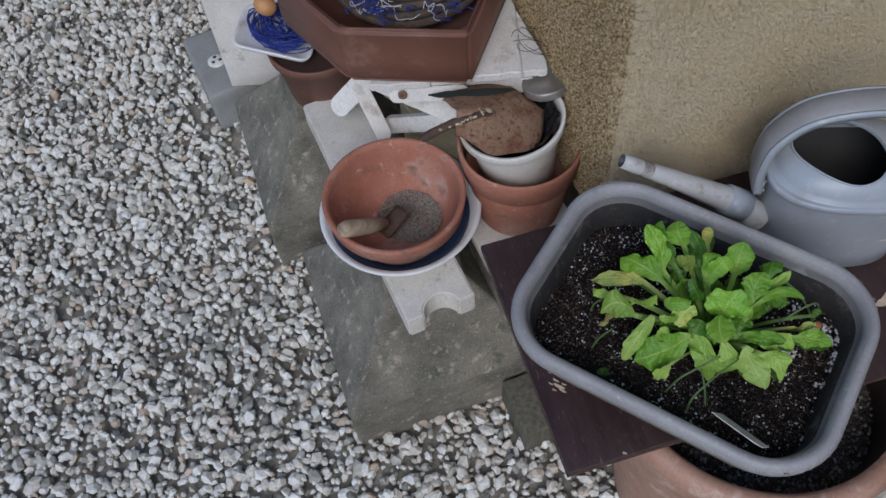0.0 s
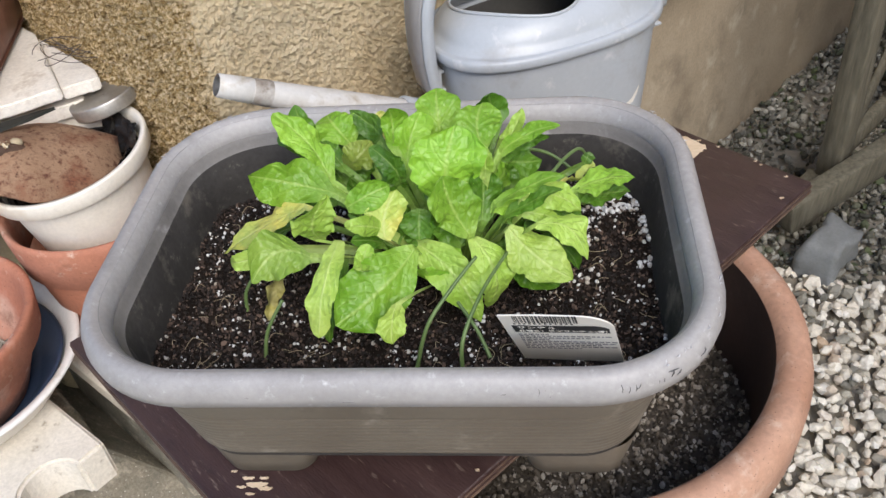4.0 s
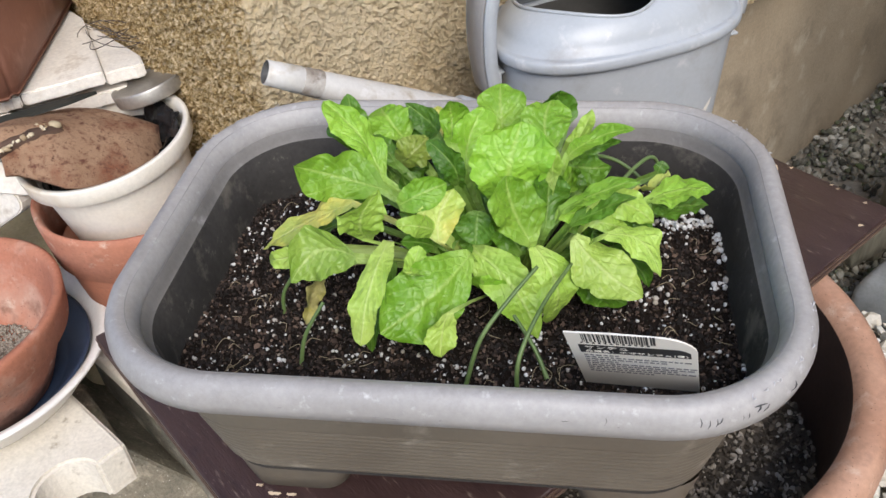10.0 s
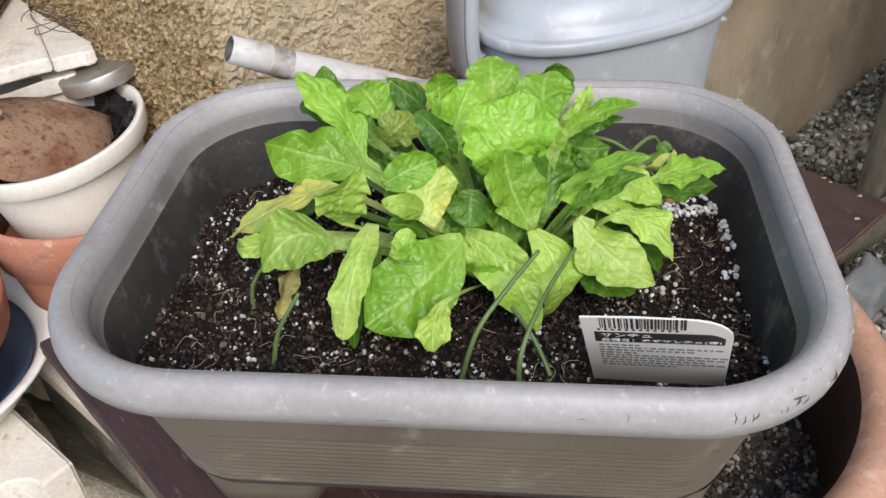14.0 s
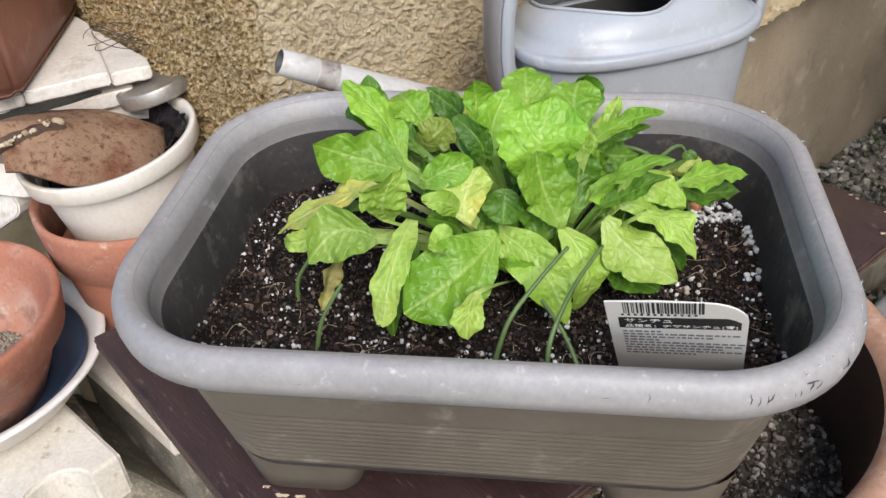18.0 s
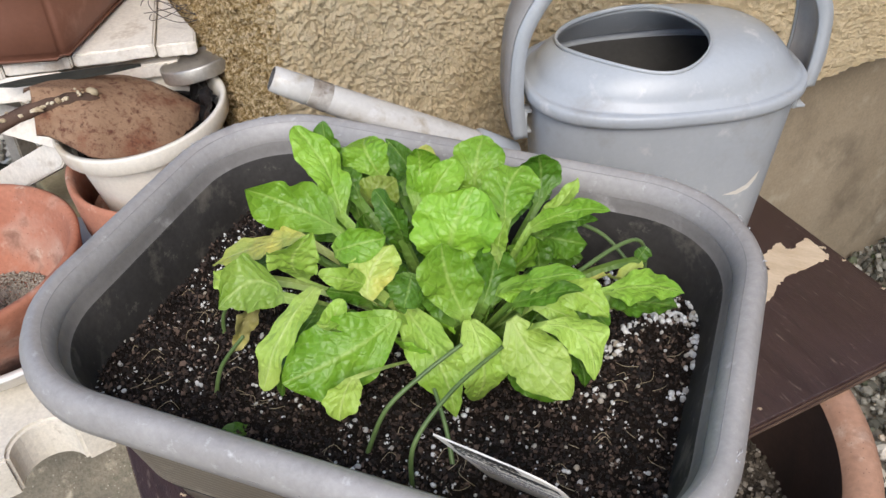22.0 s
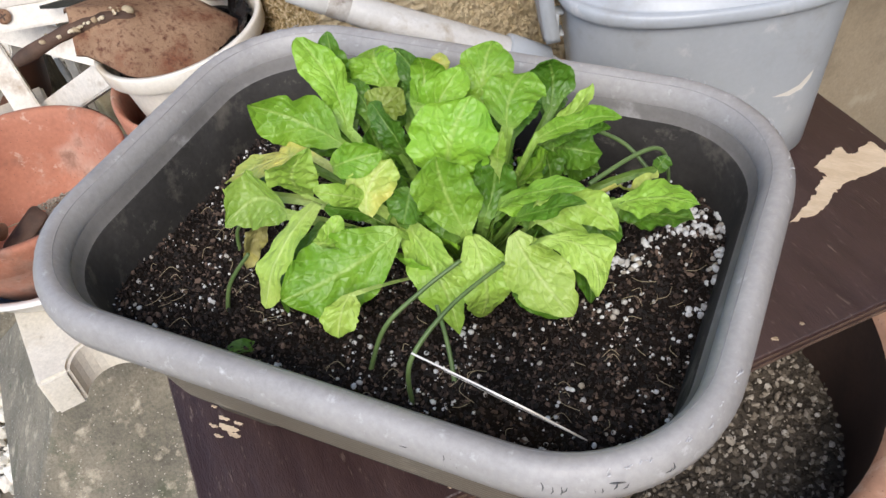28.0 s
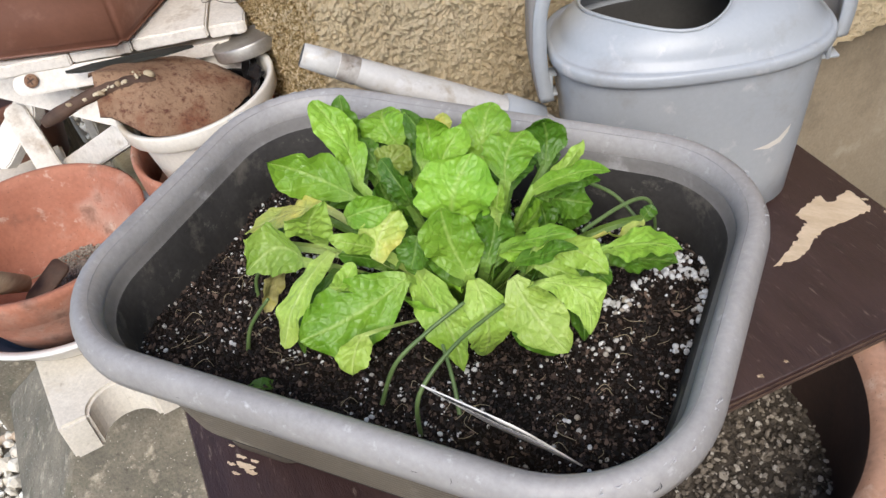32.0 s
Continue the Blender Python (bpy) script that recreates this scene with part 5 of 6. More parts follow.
def can_face(th, z):
    k = (z - 0.005) / 0.131
    c, q = math.cos(th), math.sin(th)
    return Vector(((0.0868 + 0.011 * k) * math.copysign(abs(c) ** 0.80, c), (0.0558 + 0.0085 * k) * math.copysign(abs(q) ** 0.72, q), z))


_gv = [CAN @ can_face(radians(-58) + x * 8.5, 0.066 + z * 0.6) for x, z in _gp]
part("gouge", mesh_of("gouge", _gv, [tuple(range(len(_gv)))], M_PAPER, False), M_PAPER, can, "pale gouge in the plastic")

# ---------------------------------------------------------------- stones, foam block, saucers and bowl


def post_stone(name, cx, cy, ang, z_top, half_top, label_):
    """A concrete post base: a square plinth under a low pyramid, with a square stub on top."""
    bm = bmesh.new()
    rings = []
    for h, z in ((0.178, -0.02), (0.177, 0.115), (0.174, 0.122), (half_top + 0.006, 0.262), (half_top, z_top - 0.003), (half_top - 0.003, z_top)):
        rings.append([(x, y, z) for x, y in rr_loop(h, h, 0.006, 3)])
    v, f = loft(rings, close_first=True, close_last=True)
    me = mesh_of(name, [Vector(p) + noise.noise_vector(Vector(p) * 30) * 0.0025 for p in v], f, M_CONC, False)
    bm.from_mesh(me)
    bmesh.ops.subdivide_edges(bm, edges=[e for e in bm.edges if e.calc_length() > 0.04], cuts=5, use_grid_fill=True)
    for v_ in bm.verts:
        v_.co += noise.noise_vector(v_.co * 45) * 0.0018
    bm.to_mesh(me)
    bm.free()
    ob = solid(name, me, M_CONC, label_, "post stone", "concrete post stones")
    ob.matrix_world = Matrix.Translation((cx, cy, 0)) @ Matrix.Rotation(radians(ang), 4, "Z")
    return ob


post_stone("post_stone", -0.455, 0.097, 50, H - 0.2995, 0.062, "dark weathered pyramid-shaped concrete post stone under the foam block")
post_stone("post_stone", -0.802, 0.328, 50, H - 0.29, 0.062, "dark weathered pyramid-shaped concrete post stone under the small brown pot")

# foam block with a round notch in its front end
_e = Vector((0.06, 0.087)).normalized()
_l = Vector((-_e.y, _e.x))
_o = Vector((-0.352, -0.060))
_w, _ln = 0.106, 0.46
_pts = [(0, 0)] + [(_w * 0.50 + 0.026 * math.cos(a), 0.026 * math.sin(a) * 0.9) for a in [radians(180 - 15 * k) for k in range(13)]] + [(_w, 0), (_w, _ln), (0, _ln)]
_n = len(_pts)
_vs = [(_o.x + _e.x * x + _l.x * y, _o.y + _e.y * x + _l.y * y, z) for z in (H - 0.299, H - 0.254) for x, y in _pts]
_bm = bmesh.new()
_me = mesh_of("foam_block", _vs, [tuple(range(_n - 1, -1, -1)), tuple(range(_n, 2 * _n))] + [(i, (i + 1) % _n, _n + (i + 1) % _n, _n + i) for i in range(_n)], M_STYRO, False)
_bm.from_mesh(_me)
bmesh.ops.bevel(_bm, geom=[e for e in _bm.edges if e.calc_face_angle(0) > 0.6], offset=0.003, segments=2, affect="EDGES")
foam = solid("foam_block", _bm, M_STYRO, "dirty white foam block with half-round notch, on the post stone", "foam block")

saucer = solid("saucer", mesh_of("saucer", *moved(lathe([(0.001, 0.0), (0.086, 0.0), (0.092, 0.002), (0.1150, 0.033), (0.1195, 0.0345), (0.1205, 0.0375), (0.117, 0.0385), (0.112, 0.037), (0.091, 0.006), (0.084, 0.004), (0.001, 0.004)], 72, 0.002, 2), Matrix.Translation((-0.452, 0.083, H - 0.2535))), M_ENAMEL), M_ENAMEL, "white round plastic saucer on the foam block", "saucer")
navy = solid("saucer", mesh_of("saucer", *moved(lathe([(0.001, 0.0), (0.076, 0.0), (0.082, 0.003), (0.100, 0.024), (0.103, 0.025), (0.104, 0.027), (0.100, 0.0275), (0.080, 0.006), (0.074, 0.004), (0.001, 0.004)], 72, 0.002, 5), Matrix.Translation((-0.449, 0.076, H - 0.2490))), M_NAVY), M_NAVY, "navy blue plastic saucer nested in the white one", "saucer")
bowl = thing("bowl", "red clay bowl with crumbs of dry soil, standing in the saucers", "bowl", (-0.443, 0.064, H - 0.2445))
_bp = [(0.001, 0.0), (0.058, 0.0), (0.066, 0.004), (0.078, 0.030), (0.090, 0.058), (0.0935, 0.061), (0.0985, 0.063), (0.102, 0.086), (0.1025, 0.0905), (0.100, 0.0925), (0.0955, 0.0915), (0.092, 0.082), (0.084, 0.052), (0.070, 0.024), (0.058, 0.011), (0.040, 0.008), (0.001, 0.007)]
part("shell", mesh_of("shell", *lathe(_bp, 80, 0.003, 8), M_TERRA_RED), M_TERRA_RED, bowl)
_rng = random.Random(14)
_c, _s = [], []
for i in range(5200):
    r, th = 0.050 * math.sqrt(_rng.random()), _rng.uniform(0, 6.283)
    x, y = 0.006 + r * math.cos(th), 0.020 + r * 0.85 * math.sin(th)
    _c.append((x, y, 0.0095 + max(math.hypot(x, y) - 0.048, 0) * 0.75 + 0.008 * max(0, 1 - r / 0.03) * _rng.random()))
    _s.append(_rng.uniform(0.0006, 0.0017))
tagged(part("dry_soil", pebbles("dry_soil", _c, _s, M_DRYSOIL, 1, 0.7, 0.3, 9), M_DRYSOIL, bowl, "heap of dry grey soil"), kind="stuff")
hand_tool = thing("hand_rake", "short garden tool with worn wooden handle in the clay bowl", "garden tool")
_hb = [Vector((-0.466, -0.030, H - 0.142)), Vector((-0.463, -0.022, H - 0.147)), Vector((-0.449, 0.010, H - 0.171)), Vector((-0.444, 0.034, H - 0.193))]
part("handle", mesh_of("handle", *tube(_hb, [0.0095, 0.0125, 0.0115, 0.008], 14), M_HANDLE), M_HANDLE, hand_tool, "worn wooden handle")
part("fork_head", mesh_of("fork_head", *moved(loft([[(x * k, y * k, z) for x, y in rr_loop(0.013, 0.024, 0.006, 4)] for k, z in ((0.5, -0.004), (1, -0.001), (1, 0.002), (0.5, 0.004))], close_first=True, close_last=True), Matrix.Translation((-0.444, 0.052, H - 0.210)) @ Matrix.Rotation(radians(-15), 4, "Z") @ Matrix.Rotation(radians(25), 4, "X")), M_RUST_DARK), M_RUST_DARK, hand_tool, "dark rusty blade")
part("dry_straw", mesh_of("dry_straw", *tube([(-0.486, 0.062, H - 0.226), (-0.474, 0.074, H - 0.224), (-0.464, 0.086, H - 0.222)], [0.0006, 0.0008, 0.0005], 6), M_FIBRE), M_FIBRE, hand_tool, "pale dry straw")

solid("timber_block", box_bm(0.165, 0.095, 0.38, 0.004, 2, Matrix.Translation((-0.500, 0.290, 0.19)) @ Matrix.Rotation(radians(-30.6), 4, "Z"), 0.002, 8, 3), M_OLIVEWOOD, "olive-stained pale timber block behind the clay bowl", "timber")

# ---------------------------------------------------------------- stacked pots with trowel
_fe, _fg = Vector((-0.81, 0.586)), Vector((0.586, 0.81))
_fc = Vector((-0.278, 0.072)) + _fe * 0.12 + _fg * 0.078
_fm = Matrix(((_fe.x, -_fg.x, 0, _fc.x), (_fe.y, -_fg.y, 0, _fc.y), (0, 0, 1, H - 0.298), (0, 0, 0, 1)))
solid("concrete_block", box_bm(0.200, 0.125, H - 0.310, 0.006, 2, Matrix(((_fe.x, -_fg.x, 0, _fc.x), (_fe.y, -_fg.y, 0, _fc.y), (0, 0, 1, (H - 0.311) / 2), (0, 0, 0, 1))), 0.002, 6, 2), M_CONC, "grey concrete block under the pale stone slab", "concrete block")
solid("stone_slab", box_bm(0.240, 0.156, 0.0245, 0.004, 2, _fm, 0.0015, 7, 4), M_STYRO, "chalky pale stone slab under the stacked pots", "slab")


def nested_pot(label_, at, mat, shell, rim, seed, wob):
    ob = thing("flower_pot", label_, "flower pot", at)
    part("shell", mesh_of("shell", *lathe(shell, 64, wob, seed), mat), mat, ob)
    part("rim", mesh_of("rim", *lathe(rim, 64, wob, seed, ring=True), mat), mat, ob)
    return ob


nested_pot("stained red clay flower pot holding a white plastic pot", (-0.324, 0.216, H - 0.2855), M_TERRA_RED, [(0.001, 0.0), (0.060, 0.0), (0.064, 0.004), (0.081, 0.110), (0.081, 0.114), (0.077, 0.112), (0.058, 0.008), (0.001, 0.006)], [(0.0815, 0.111), (0.083, 0.112), (0.0865, 0.114), (0.0900, 0.154), (0.0895, 0.160), (0.087, 0.161), (0.083, 0.154), (0.078, 0.114)], 4, 0.003)
white_pot = nested_pot("off-white plastic flower pot set inside the clay pot", (-0.321, 0.212, H - 0.1935), M_WHITE, [(0.001, 0.0), (0.052, 0.0), (0.055, 0.003), (0.068, 0.105), (0.069, 0.112), (0.066, 0.110), (0.064, 0.09), (0.052, 0.006), (0.001, 0.005)], [(0.0685, 0.1072), (0.0764, 0.1077), (0.0776, 0.1090), (0.0788, 0.1225), (0.0782, 0.1240), (0.0768, 0.1244), (0.0738, 0.1238), (0.0722, 0.118), (0.0665, 0.110)], 6, 0.002)
white_pot.scale = (0.95, 0.95, 0.97)
white_pot.rotation_euler = (radians(3.5), radians(-5.5), 0)
black_pot = nested_pot("black plastic pot nested in the white pot", (-0.318, 0.214, H - 0.2100), M_BLACK, [(0.001, 0.03), (0.046, 0.03), (0.0600, 0.113), (0.0580, 0.113), (0.045, 0.04), (0.001, 0.038)], [(0.0598, 0.112), (0.0615, 0.115), (0.0630, 0.1155), (0.0630, 0.118), (0.059, 0.118), (0.0575, 0.112)], 9, 0.006)
black_pot.rotation_euler = (radians(3.5), radians(-5.5), 0)
_v, _f = [], []
for i in range(40):
    th = radians(-25 + 105 * i / 39)
    for j in range(14):
        q = Vector((math.cos(th), math.sin(th), 0)) * (0.064 - 0.0016 * j) + Vector((0, 0, 0.136 - 0.0016 * j - 0.00006 * j * j))
        q += noise.noise_vector(q * 75) * 0.0062 + noise.noise_vector(q * 190) * 0.0024
        q -= Vector((q.x, q.y, 0)).normalized() * max(math.hypot(q.x, q.y) - 0.0655, 0)
        _v.append(q)
_f = [(i * 14 + j, i * 14 + j + 1, i * 14 + 15 + j, i * 14 + 14 + j) for i in range(39) for j in range(13)]
part("crumpled_edge", mesh_of("crumpled_edge", _v, _f, M_BLACK), M_BLACK, black_pot, "crumpled shiny black edge")

trowel = thing("trowel", "rusty garden trowel with crusts of dirt, lying across the white pot", "trowel")


def blade():
    """A dished, round-ended blade along +x, 0 at its neck."""
    vs, n, m = [], 18, 13
    for j in range(n):
        v = j / (n - 1)
        w = 0.042 + 0.016 * math.sin(min(v * 3.5, 1) * math.pi / 2) if v < 0.6 else 0.058 * max(1 - ((v - 0.6) / 0.4) ** 2.0, 0.0) ** 0.62
        for i in range(m):
            u = i / (m - 1) * 2 - 1
            k = w if u > 0 or v > 0.32 else w * (0.40 + 0.60 * math.sin(v / 0.32 * math.pi / 2) ** 2)
            vs.append((v * 0.138, u * k, -0.022 * v**3 - 0.024 * u * u * (1 - 0.3 * v) + 0.010 * math.exp(-((u / 0.22) ** 2)) * max(1 - v * 2.2, 0) + noise.noise((v * 9, u * 3, 1)) * 0.0015))
    top = len(vs)
    vs += [(x, y, z - 0.0018) for x, y, z in vs]
    fs = [(j * m + i, j * m + i + 1, (j + 1) * m + i + 1, (j + 1) * m + i) for j in range(n - 1) for i in range(m - 1)]
    fs += [tuple(top + k for k in reversed(f)) for f in fs]
    rim = [j * m for j in range(n)] + [(n - 1) * m + i for i in range(1, m)] + [j * m + m - 1 for j in range(n - 2, -1, -1)] + [i for i in range(m - 2, 0, -1)]
    fs += [(rim[k], rim[(k + 1) % len(rim)], top + rim[(k + 1) % len(rim)], top + rim[k]) for k in range(len(rim))]
    return vs, fs


TROWEL = Matrix.Translation((-0.384, 0.146, H - 0.038)) @ Matrix.Rotation(radians(50), 4, "Z") @ Matrix.Rotation(radians(12), 4, "Y") @ Matrix.Rotation(radians(10), 4, "X")
part("blade", mesh_of("blade", *moved(blade(), TROWEL), M_RUST), M_RUST, trowel, "rust-pitted blade")
_tg = [(-0.347, 0.181, H - 0.054), (-0.360, 0.166, H - 0.0465), (-0.383, 0.138, H - 0.0465), (-0.411, 0.102, H - 0.057)]
part("tang", mesh_of("tang", *tube(spline(_tg, 5), [0.002, 0.0034, 0.0046, 0.0058, 0.0050, 0.0057, 0.0063, 0.0055, 0.0062, 0.0054, 0.0061, 0.0055, 0.0059, 0.0064, 0.0060, 0.0042], 12), M_RUST_DARK), M_RUST_DARK, trowel, "bare dark iron tang")
_rng = random.Random(17)
_c = []
for i in range(46):
    k = _rng.random()
    _c.append((-0.352 - 0.042 * k + _rng.gauss(0, 0.003), 0.172 - 0.050 * k + _rng.gauss(0, 0.003), H - 0.0412 - 0.005 * k * k - abs(_rng.gauss(0, 0.001))))
tagged(part("dirt", pebbles("dirt", _c, [_rng.uniform(0.0010, 0.0028) for _ in _c], M_CHIPS, 2, 0.7, 0.3, 4), M_CHIPS, trowel, "pale dried dirt"), kind="stuff")
tagged(part("dirt_lump", pebbles("dirt_lump", [(-0.352, 0.179, H - 0.0455)], [0.0048], M_FIBRE, 2, 0.8, 0.1, 4), M_FIBRE, trowel, "cream lump of dirt"))

scoop = thing("hand_hoe", "dark green blade tool with dull steel disc on the pot rim", "garden tool")
_disc = lathe([(0.001, 0.0), (0.0325, 0.0), (0.0333, 0.0006), (0.0336, 0.0015), (0.034, 0.0115), (0.0337, 0.0123), (0.0330, 0.0128), (0.0305, 0.0129), (0.0298, 0.0124), (0.0290, 0.0118), (0.001, 0.0112)], 56)
part("disc", mesh_of("disc", *moved(_disc, Matrix.Translation((-0.312, 0.272, H - 0.068)) @ Matrix.Rotation(radians(-4), 4, "X") @ Matrix.Rotation(radians(-14), 4, "Y")), M_STEEL), M_STEEL, scoop, "dull steel disc")
_db = [(-0.004, 0.0), (0.02, 0.005), (0.060, 0.007), (0.100, 0.005), (0.115, 0.0), (0.090, -0.004), (0.04, -0.005), (0.01, -0.003)]
_dm = Matrix.Translation((-0.340, 0.224, H - 0.044)) @ Matrix.Rotation(radians(210), 4, "Z") @ Matrix.Rotation(radians(3), 4, "Y")
_nd = len(_db)
part("blade", mesh_of("blade", [_dm @ Vector((x, y, z)) for z in (0, 0.003) for x, y in _db], [tuple(range(_nd - 1, -1, -1)), tuple(range(_nd, 2 * _nd))] + [(i, (i + 1) % _nd, _nd + (i + 1) % _nd, _nd + i) for i in range(_nd)], M_DARKBLADE, False), M_DARKBLADE, scoop, "dark green flat blade")

# ---------------------------------------------------------------- white folding stool with the brown planter
stool = thing("folding_stool", "white painted wooden folding stool with splayed legs and weathered top boards", "stool")
_fu, _fn = Vector((0.836, 0.549)), Vector((-0.549, 0.836))


def top_board(u0, u1, dz, df, seed, th=0.0125):
    """One top board between u0 and u1 along the front edge, running back to the wall or the far edge, with a worn front."""
    rng = random.Random(seed)
    front, back = [], []
    n = 9
    for i in range(n):
        u = u0 + (u1 - u0) * i / (n - 1)
        f = Vector((-0.515, 0.138)) + _fu * u
        lim = min(0.29, max(((f - CORNER).dot(NL)) / 0.309 - 0.022, 0.012))
        front.append(f + _fn * (df + rng.uniform(-1, 1) * 0.0012))
        back.append(f + _fn * lim)
    loop = front + back[::-1]
    m = len(loop)
    top = H - 0.0385 + dz
    vs = [(p.x, p.y, z) for z in (top - th, top) for p in loop]
    fs = [tuple(range(m - 1, -1, -1)), tuple(range(m, 2 * m))] + [(i, (i + 1) % m, m + (i + 1) % m, m + i) for i in range(m)]
    bm = bmesh.new()
    bm.from_mesh(mesh_of("top_board", vs, fs, M_PAINTWOOD, False))
    bmesh.ops.bevel(bm, geom=[e for e in bm.edges if e.calc_face_angle(0) > 0.8], offset=0.0016, segments=2, affect="EDGES")
    part("top_board", bm, M_PAINTWOOD, stool)


top_board(0.0, 0.082, -0.0005, -0.003, 2)
top_board(0.0826, 0.138, 0.0005, 0.000, 3)
top_board(0.1386, 0.208, 0.0, 0.003, 4)
top_board(0.2087, 0.243, -0.004, 0.008, 5)
top_board(0.03, 0.225, -0.0225, 0.012, 6, 0.014)


def bar(name, a, b, w, th, up=(0, 0, 1), label_=""):
    a, b = Vector(a), Vector(b)
    x = (b - a).normalized()
    y = Vector(up).cross(x).normalized()
    z = x.cross(y)
    m = Matrix(((x.x, y.x, z.x, 0), (x.y, y.y, z.y, 0), (x.z, y.z, z.z, 0), (0, 0, 0, 1)))
    m.translation = (a + b) / 2
    bm = bmesh.new()
    n = 6
    ln, r = (b - a).length / 2, w / 2
    pts = [(ln + r * math.sin(math.pi * k / n) * 0.9, r * math.cos(math.pi * k / n)) for k in range(n + 1)] + [(-ln - r * math.sin(math.pi * k / n) * 0.9, -r * math.cos(math.pi * k / n)) for k in range(n + 1)]
    vs = [bm.verts.new((px, py, s * th / 2)) for s in (-1, 1) for px, py in pts]
    c = len(pts)
    bm.faces.new(vs[:c][::-1])
    bm.faces.new(vs[c:])
    for k in range(c):
        bm.faces.new((vs[k], vs[(k + 1) % c], vs[c + (k + 1) % c], vs[c + k]))
    bmesh.ops.recalc_face_normals(bm, faces=bm.faces)
    bmesh.ops.bevel(bm, geom=[e for e in bm.edges if e.calc_face_angle(0) > 1.0], offset=0.0015, segments=2, affect="EDGES")
    bm.transform(m)
    return part(name, bm, M_PAINTWOOD, stool, label_)


bar("bracket", (-0.487, 0.156, H - 0.062), (-0.410, 0.205, H - 0.062), 0.021, 0.012, (0.4, -0.8, 0.45), "rounded side bracket with a screw")
bar("leg", (-0.575, 0.187, H - 0.092), (-0.420, 0.208, H - 0.122), 0.027, 0.014, (0.3, -0.7, 0.65))
bar("leg", (-0.632, 0.193, H - 0.196), (-0.598, 0.222, H - 0.150), 0.034, 0.016, (0.3, -0.5, 0.8))
bar("leg", (-0.600, 0.208, H - 0.148), (-0.542, 0.178, H - 0.200), 0.024, 0.016, (0.5, -0.5, 0.7))
bar("leg", (-0.440, 0.205, H - 0.140), (-0.548, 0.206, H - 0.208), 0.026, 0.016, (0.5, -0.6, 0.5))
bar("leg", (-0.600, 0.300, H - 0.085), (-0.640, 0.330, H - 0.300), 0.026, 0.018, (1, 0, 0))
bar("leg", (-0.440, 0.400, H - 0.085), (-0.480, 0.420, H - 0.300), 0.026, 0.018, (1, 0, 0))
part("screw", mesh_of("screw", *moved(lathe([(0.0005, 0.0022), (0.004, 0.0022), (0.0062, 0.0012), (0.0066, 0.0)], 18), Matrix.Translation((-0.4755, 0.1555, H - 0.0560)) @ Matrix.Rotation(radians(30), 4, "Z") @ Matrix.Rotation(radians(62), 4, "X")), M_RUST), M_RUST, stool, "rusty cross-head screw")
_sm = Matrix.Translation((-0.4755, 0.1555, H - 0.0560)) @ Matrix.Rotation(radians(30), 4, "Z") @ Matrix.Rotation(radians(62), 4, "X")
_scr = [ob for ob in stool.children if ob.name.startswith("screw")][0]
for _a in (25, 115):
    part("slot", box_bm(0.0075, 0.0013, 0.0008, 0, 1, _sm @ Matrix.Translation((0, 0, 0.0024)) @ Matrix.Rotation(radians(_a), 4, "Z")), M_RUST_DARK, _scr, "dark cross slot")

box = thing("planter", "brown plastic planter filled with rope coil and tangled string", "planter", (-0.560, 0.315, H - 0.0375))
BROWN_PLAN = [(0.017, -0.178), (0.160, -0.109), (0.107, 0.120), (0.0, 0.185), (-0.140, 0.105), (-0.125, -0.132)]


def octo(name, prof, mat, label_, **kw):
    v, f = loft([[(x * k, y * k, z) for x, y in BROWN_PLAN] for k, z in prof], **kw)
    bm = bmesh.new()
    bm.from_mesh(mesh_of(name, v, f, mat, False))
    bmesh.ops.bevel(bm, geom=[e for e in bm.edges if e.calc_face_angle(0) > 0.35], offset=0.006, segments=3, affect="EDGES")
    for fc in bm.faces:
        fc.smooth = True
    return part(name, bm, mat, box, label_)


octo("shell", [(1.03, 0.0), (1.06, 0.007), (1.07, 0.040), (1.066, 0.044), (1.08, 0.090), (1.088, 0.098), (1.01, 0.099), (0.97, 0.05), (0.92, 0.010)], M_BROWN, "", close_first=True, close_last=True)
_v, _f = [], []
for k in range(9):
    r, z = 0.108 - 0.004 * k if k < 5 else 0.09 - 0.012 * (k - 5), 0.045 + 0.011 * min(k, 6)
    ring_ = [(r * math.cos(a) * (1 + 0.02 * math.sin(3 * a + k)), r * math.sin(a), z + 0.003 * math.sin(2 * a + k)) for a in [2 * math.pi * i / 48 for i in range(49)]]
    v, f = tube(ring_, 0.0068, 8, False)
    _f += [tuple(q + len(_v) for q in g) for g in f]
    _v += v
part("rope_coil", mesh_of("rope_coil", _v, _f, M_BASKET), M_BASKET, box, "coil of dark brown rope")
_rng = random.Random(41)
for mat, cnt, nm, lb in ((M_BLUE, 26, "blue_string", "tangled blue string"), (M_WHITETWINE, 14, "white_string", "frayed white string")):
    _v, _f = [], []
    for i in range(cnt):
        a0 = _rng.uniform(-1.9, -0.2) if i % 3 else _rng.uniform(-1.6, -1.0)
        p = Vector((0.118 * math.cos(a0), 0.118 * math.sin(a0), 0.075))
        q = [p]
        for k in range(5):
            p = p + Vector((_rng.uniform(-0.016, 0.016), _rng.uniform(-0.010, 0.010), _rng.uniform(-0.008, 0.008)))
            p.z = min(max(p.z, 0.066), 0.094)
            q.append(p)
        v, f = tube(spline(q, 5), 0.0007 if mat is M_BLUE else 0.0006, 5, False)
        _f += [tuple(k + len(_v) for k in g) for g in f]
        _v += v
    tagged(part(nm, mesh_of(nm, _v, _f, mat), mat, box, lb), kind="stuff")
_rng = random.Random(43)
_v, _f = [], []
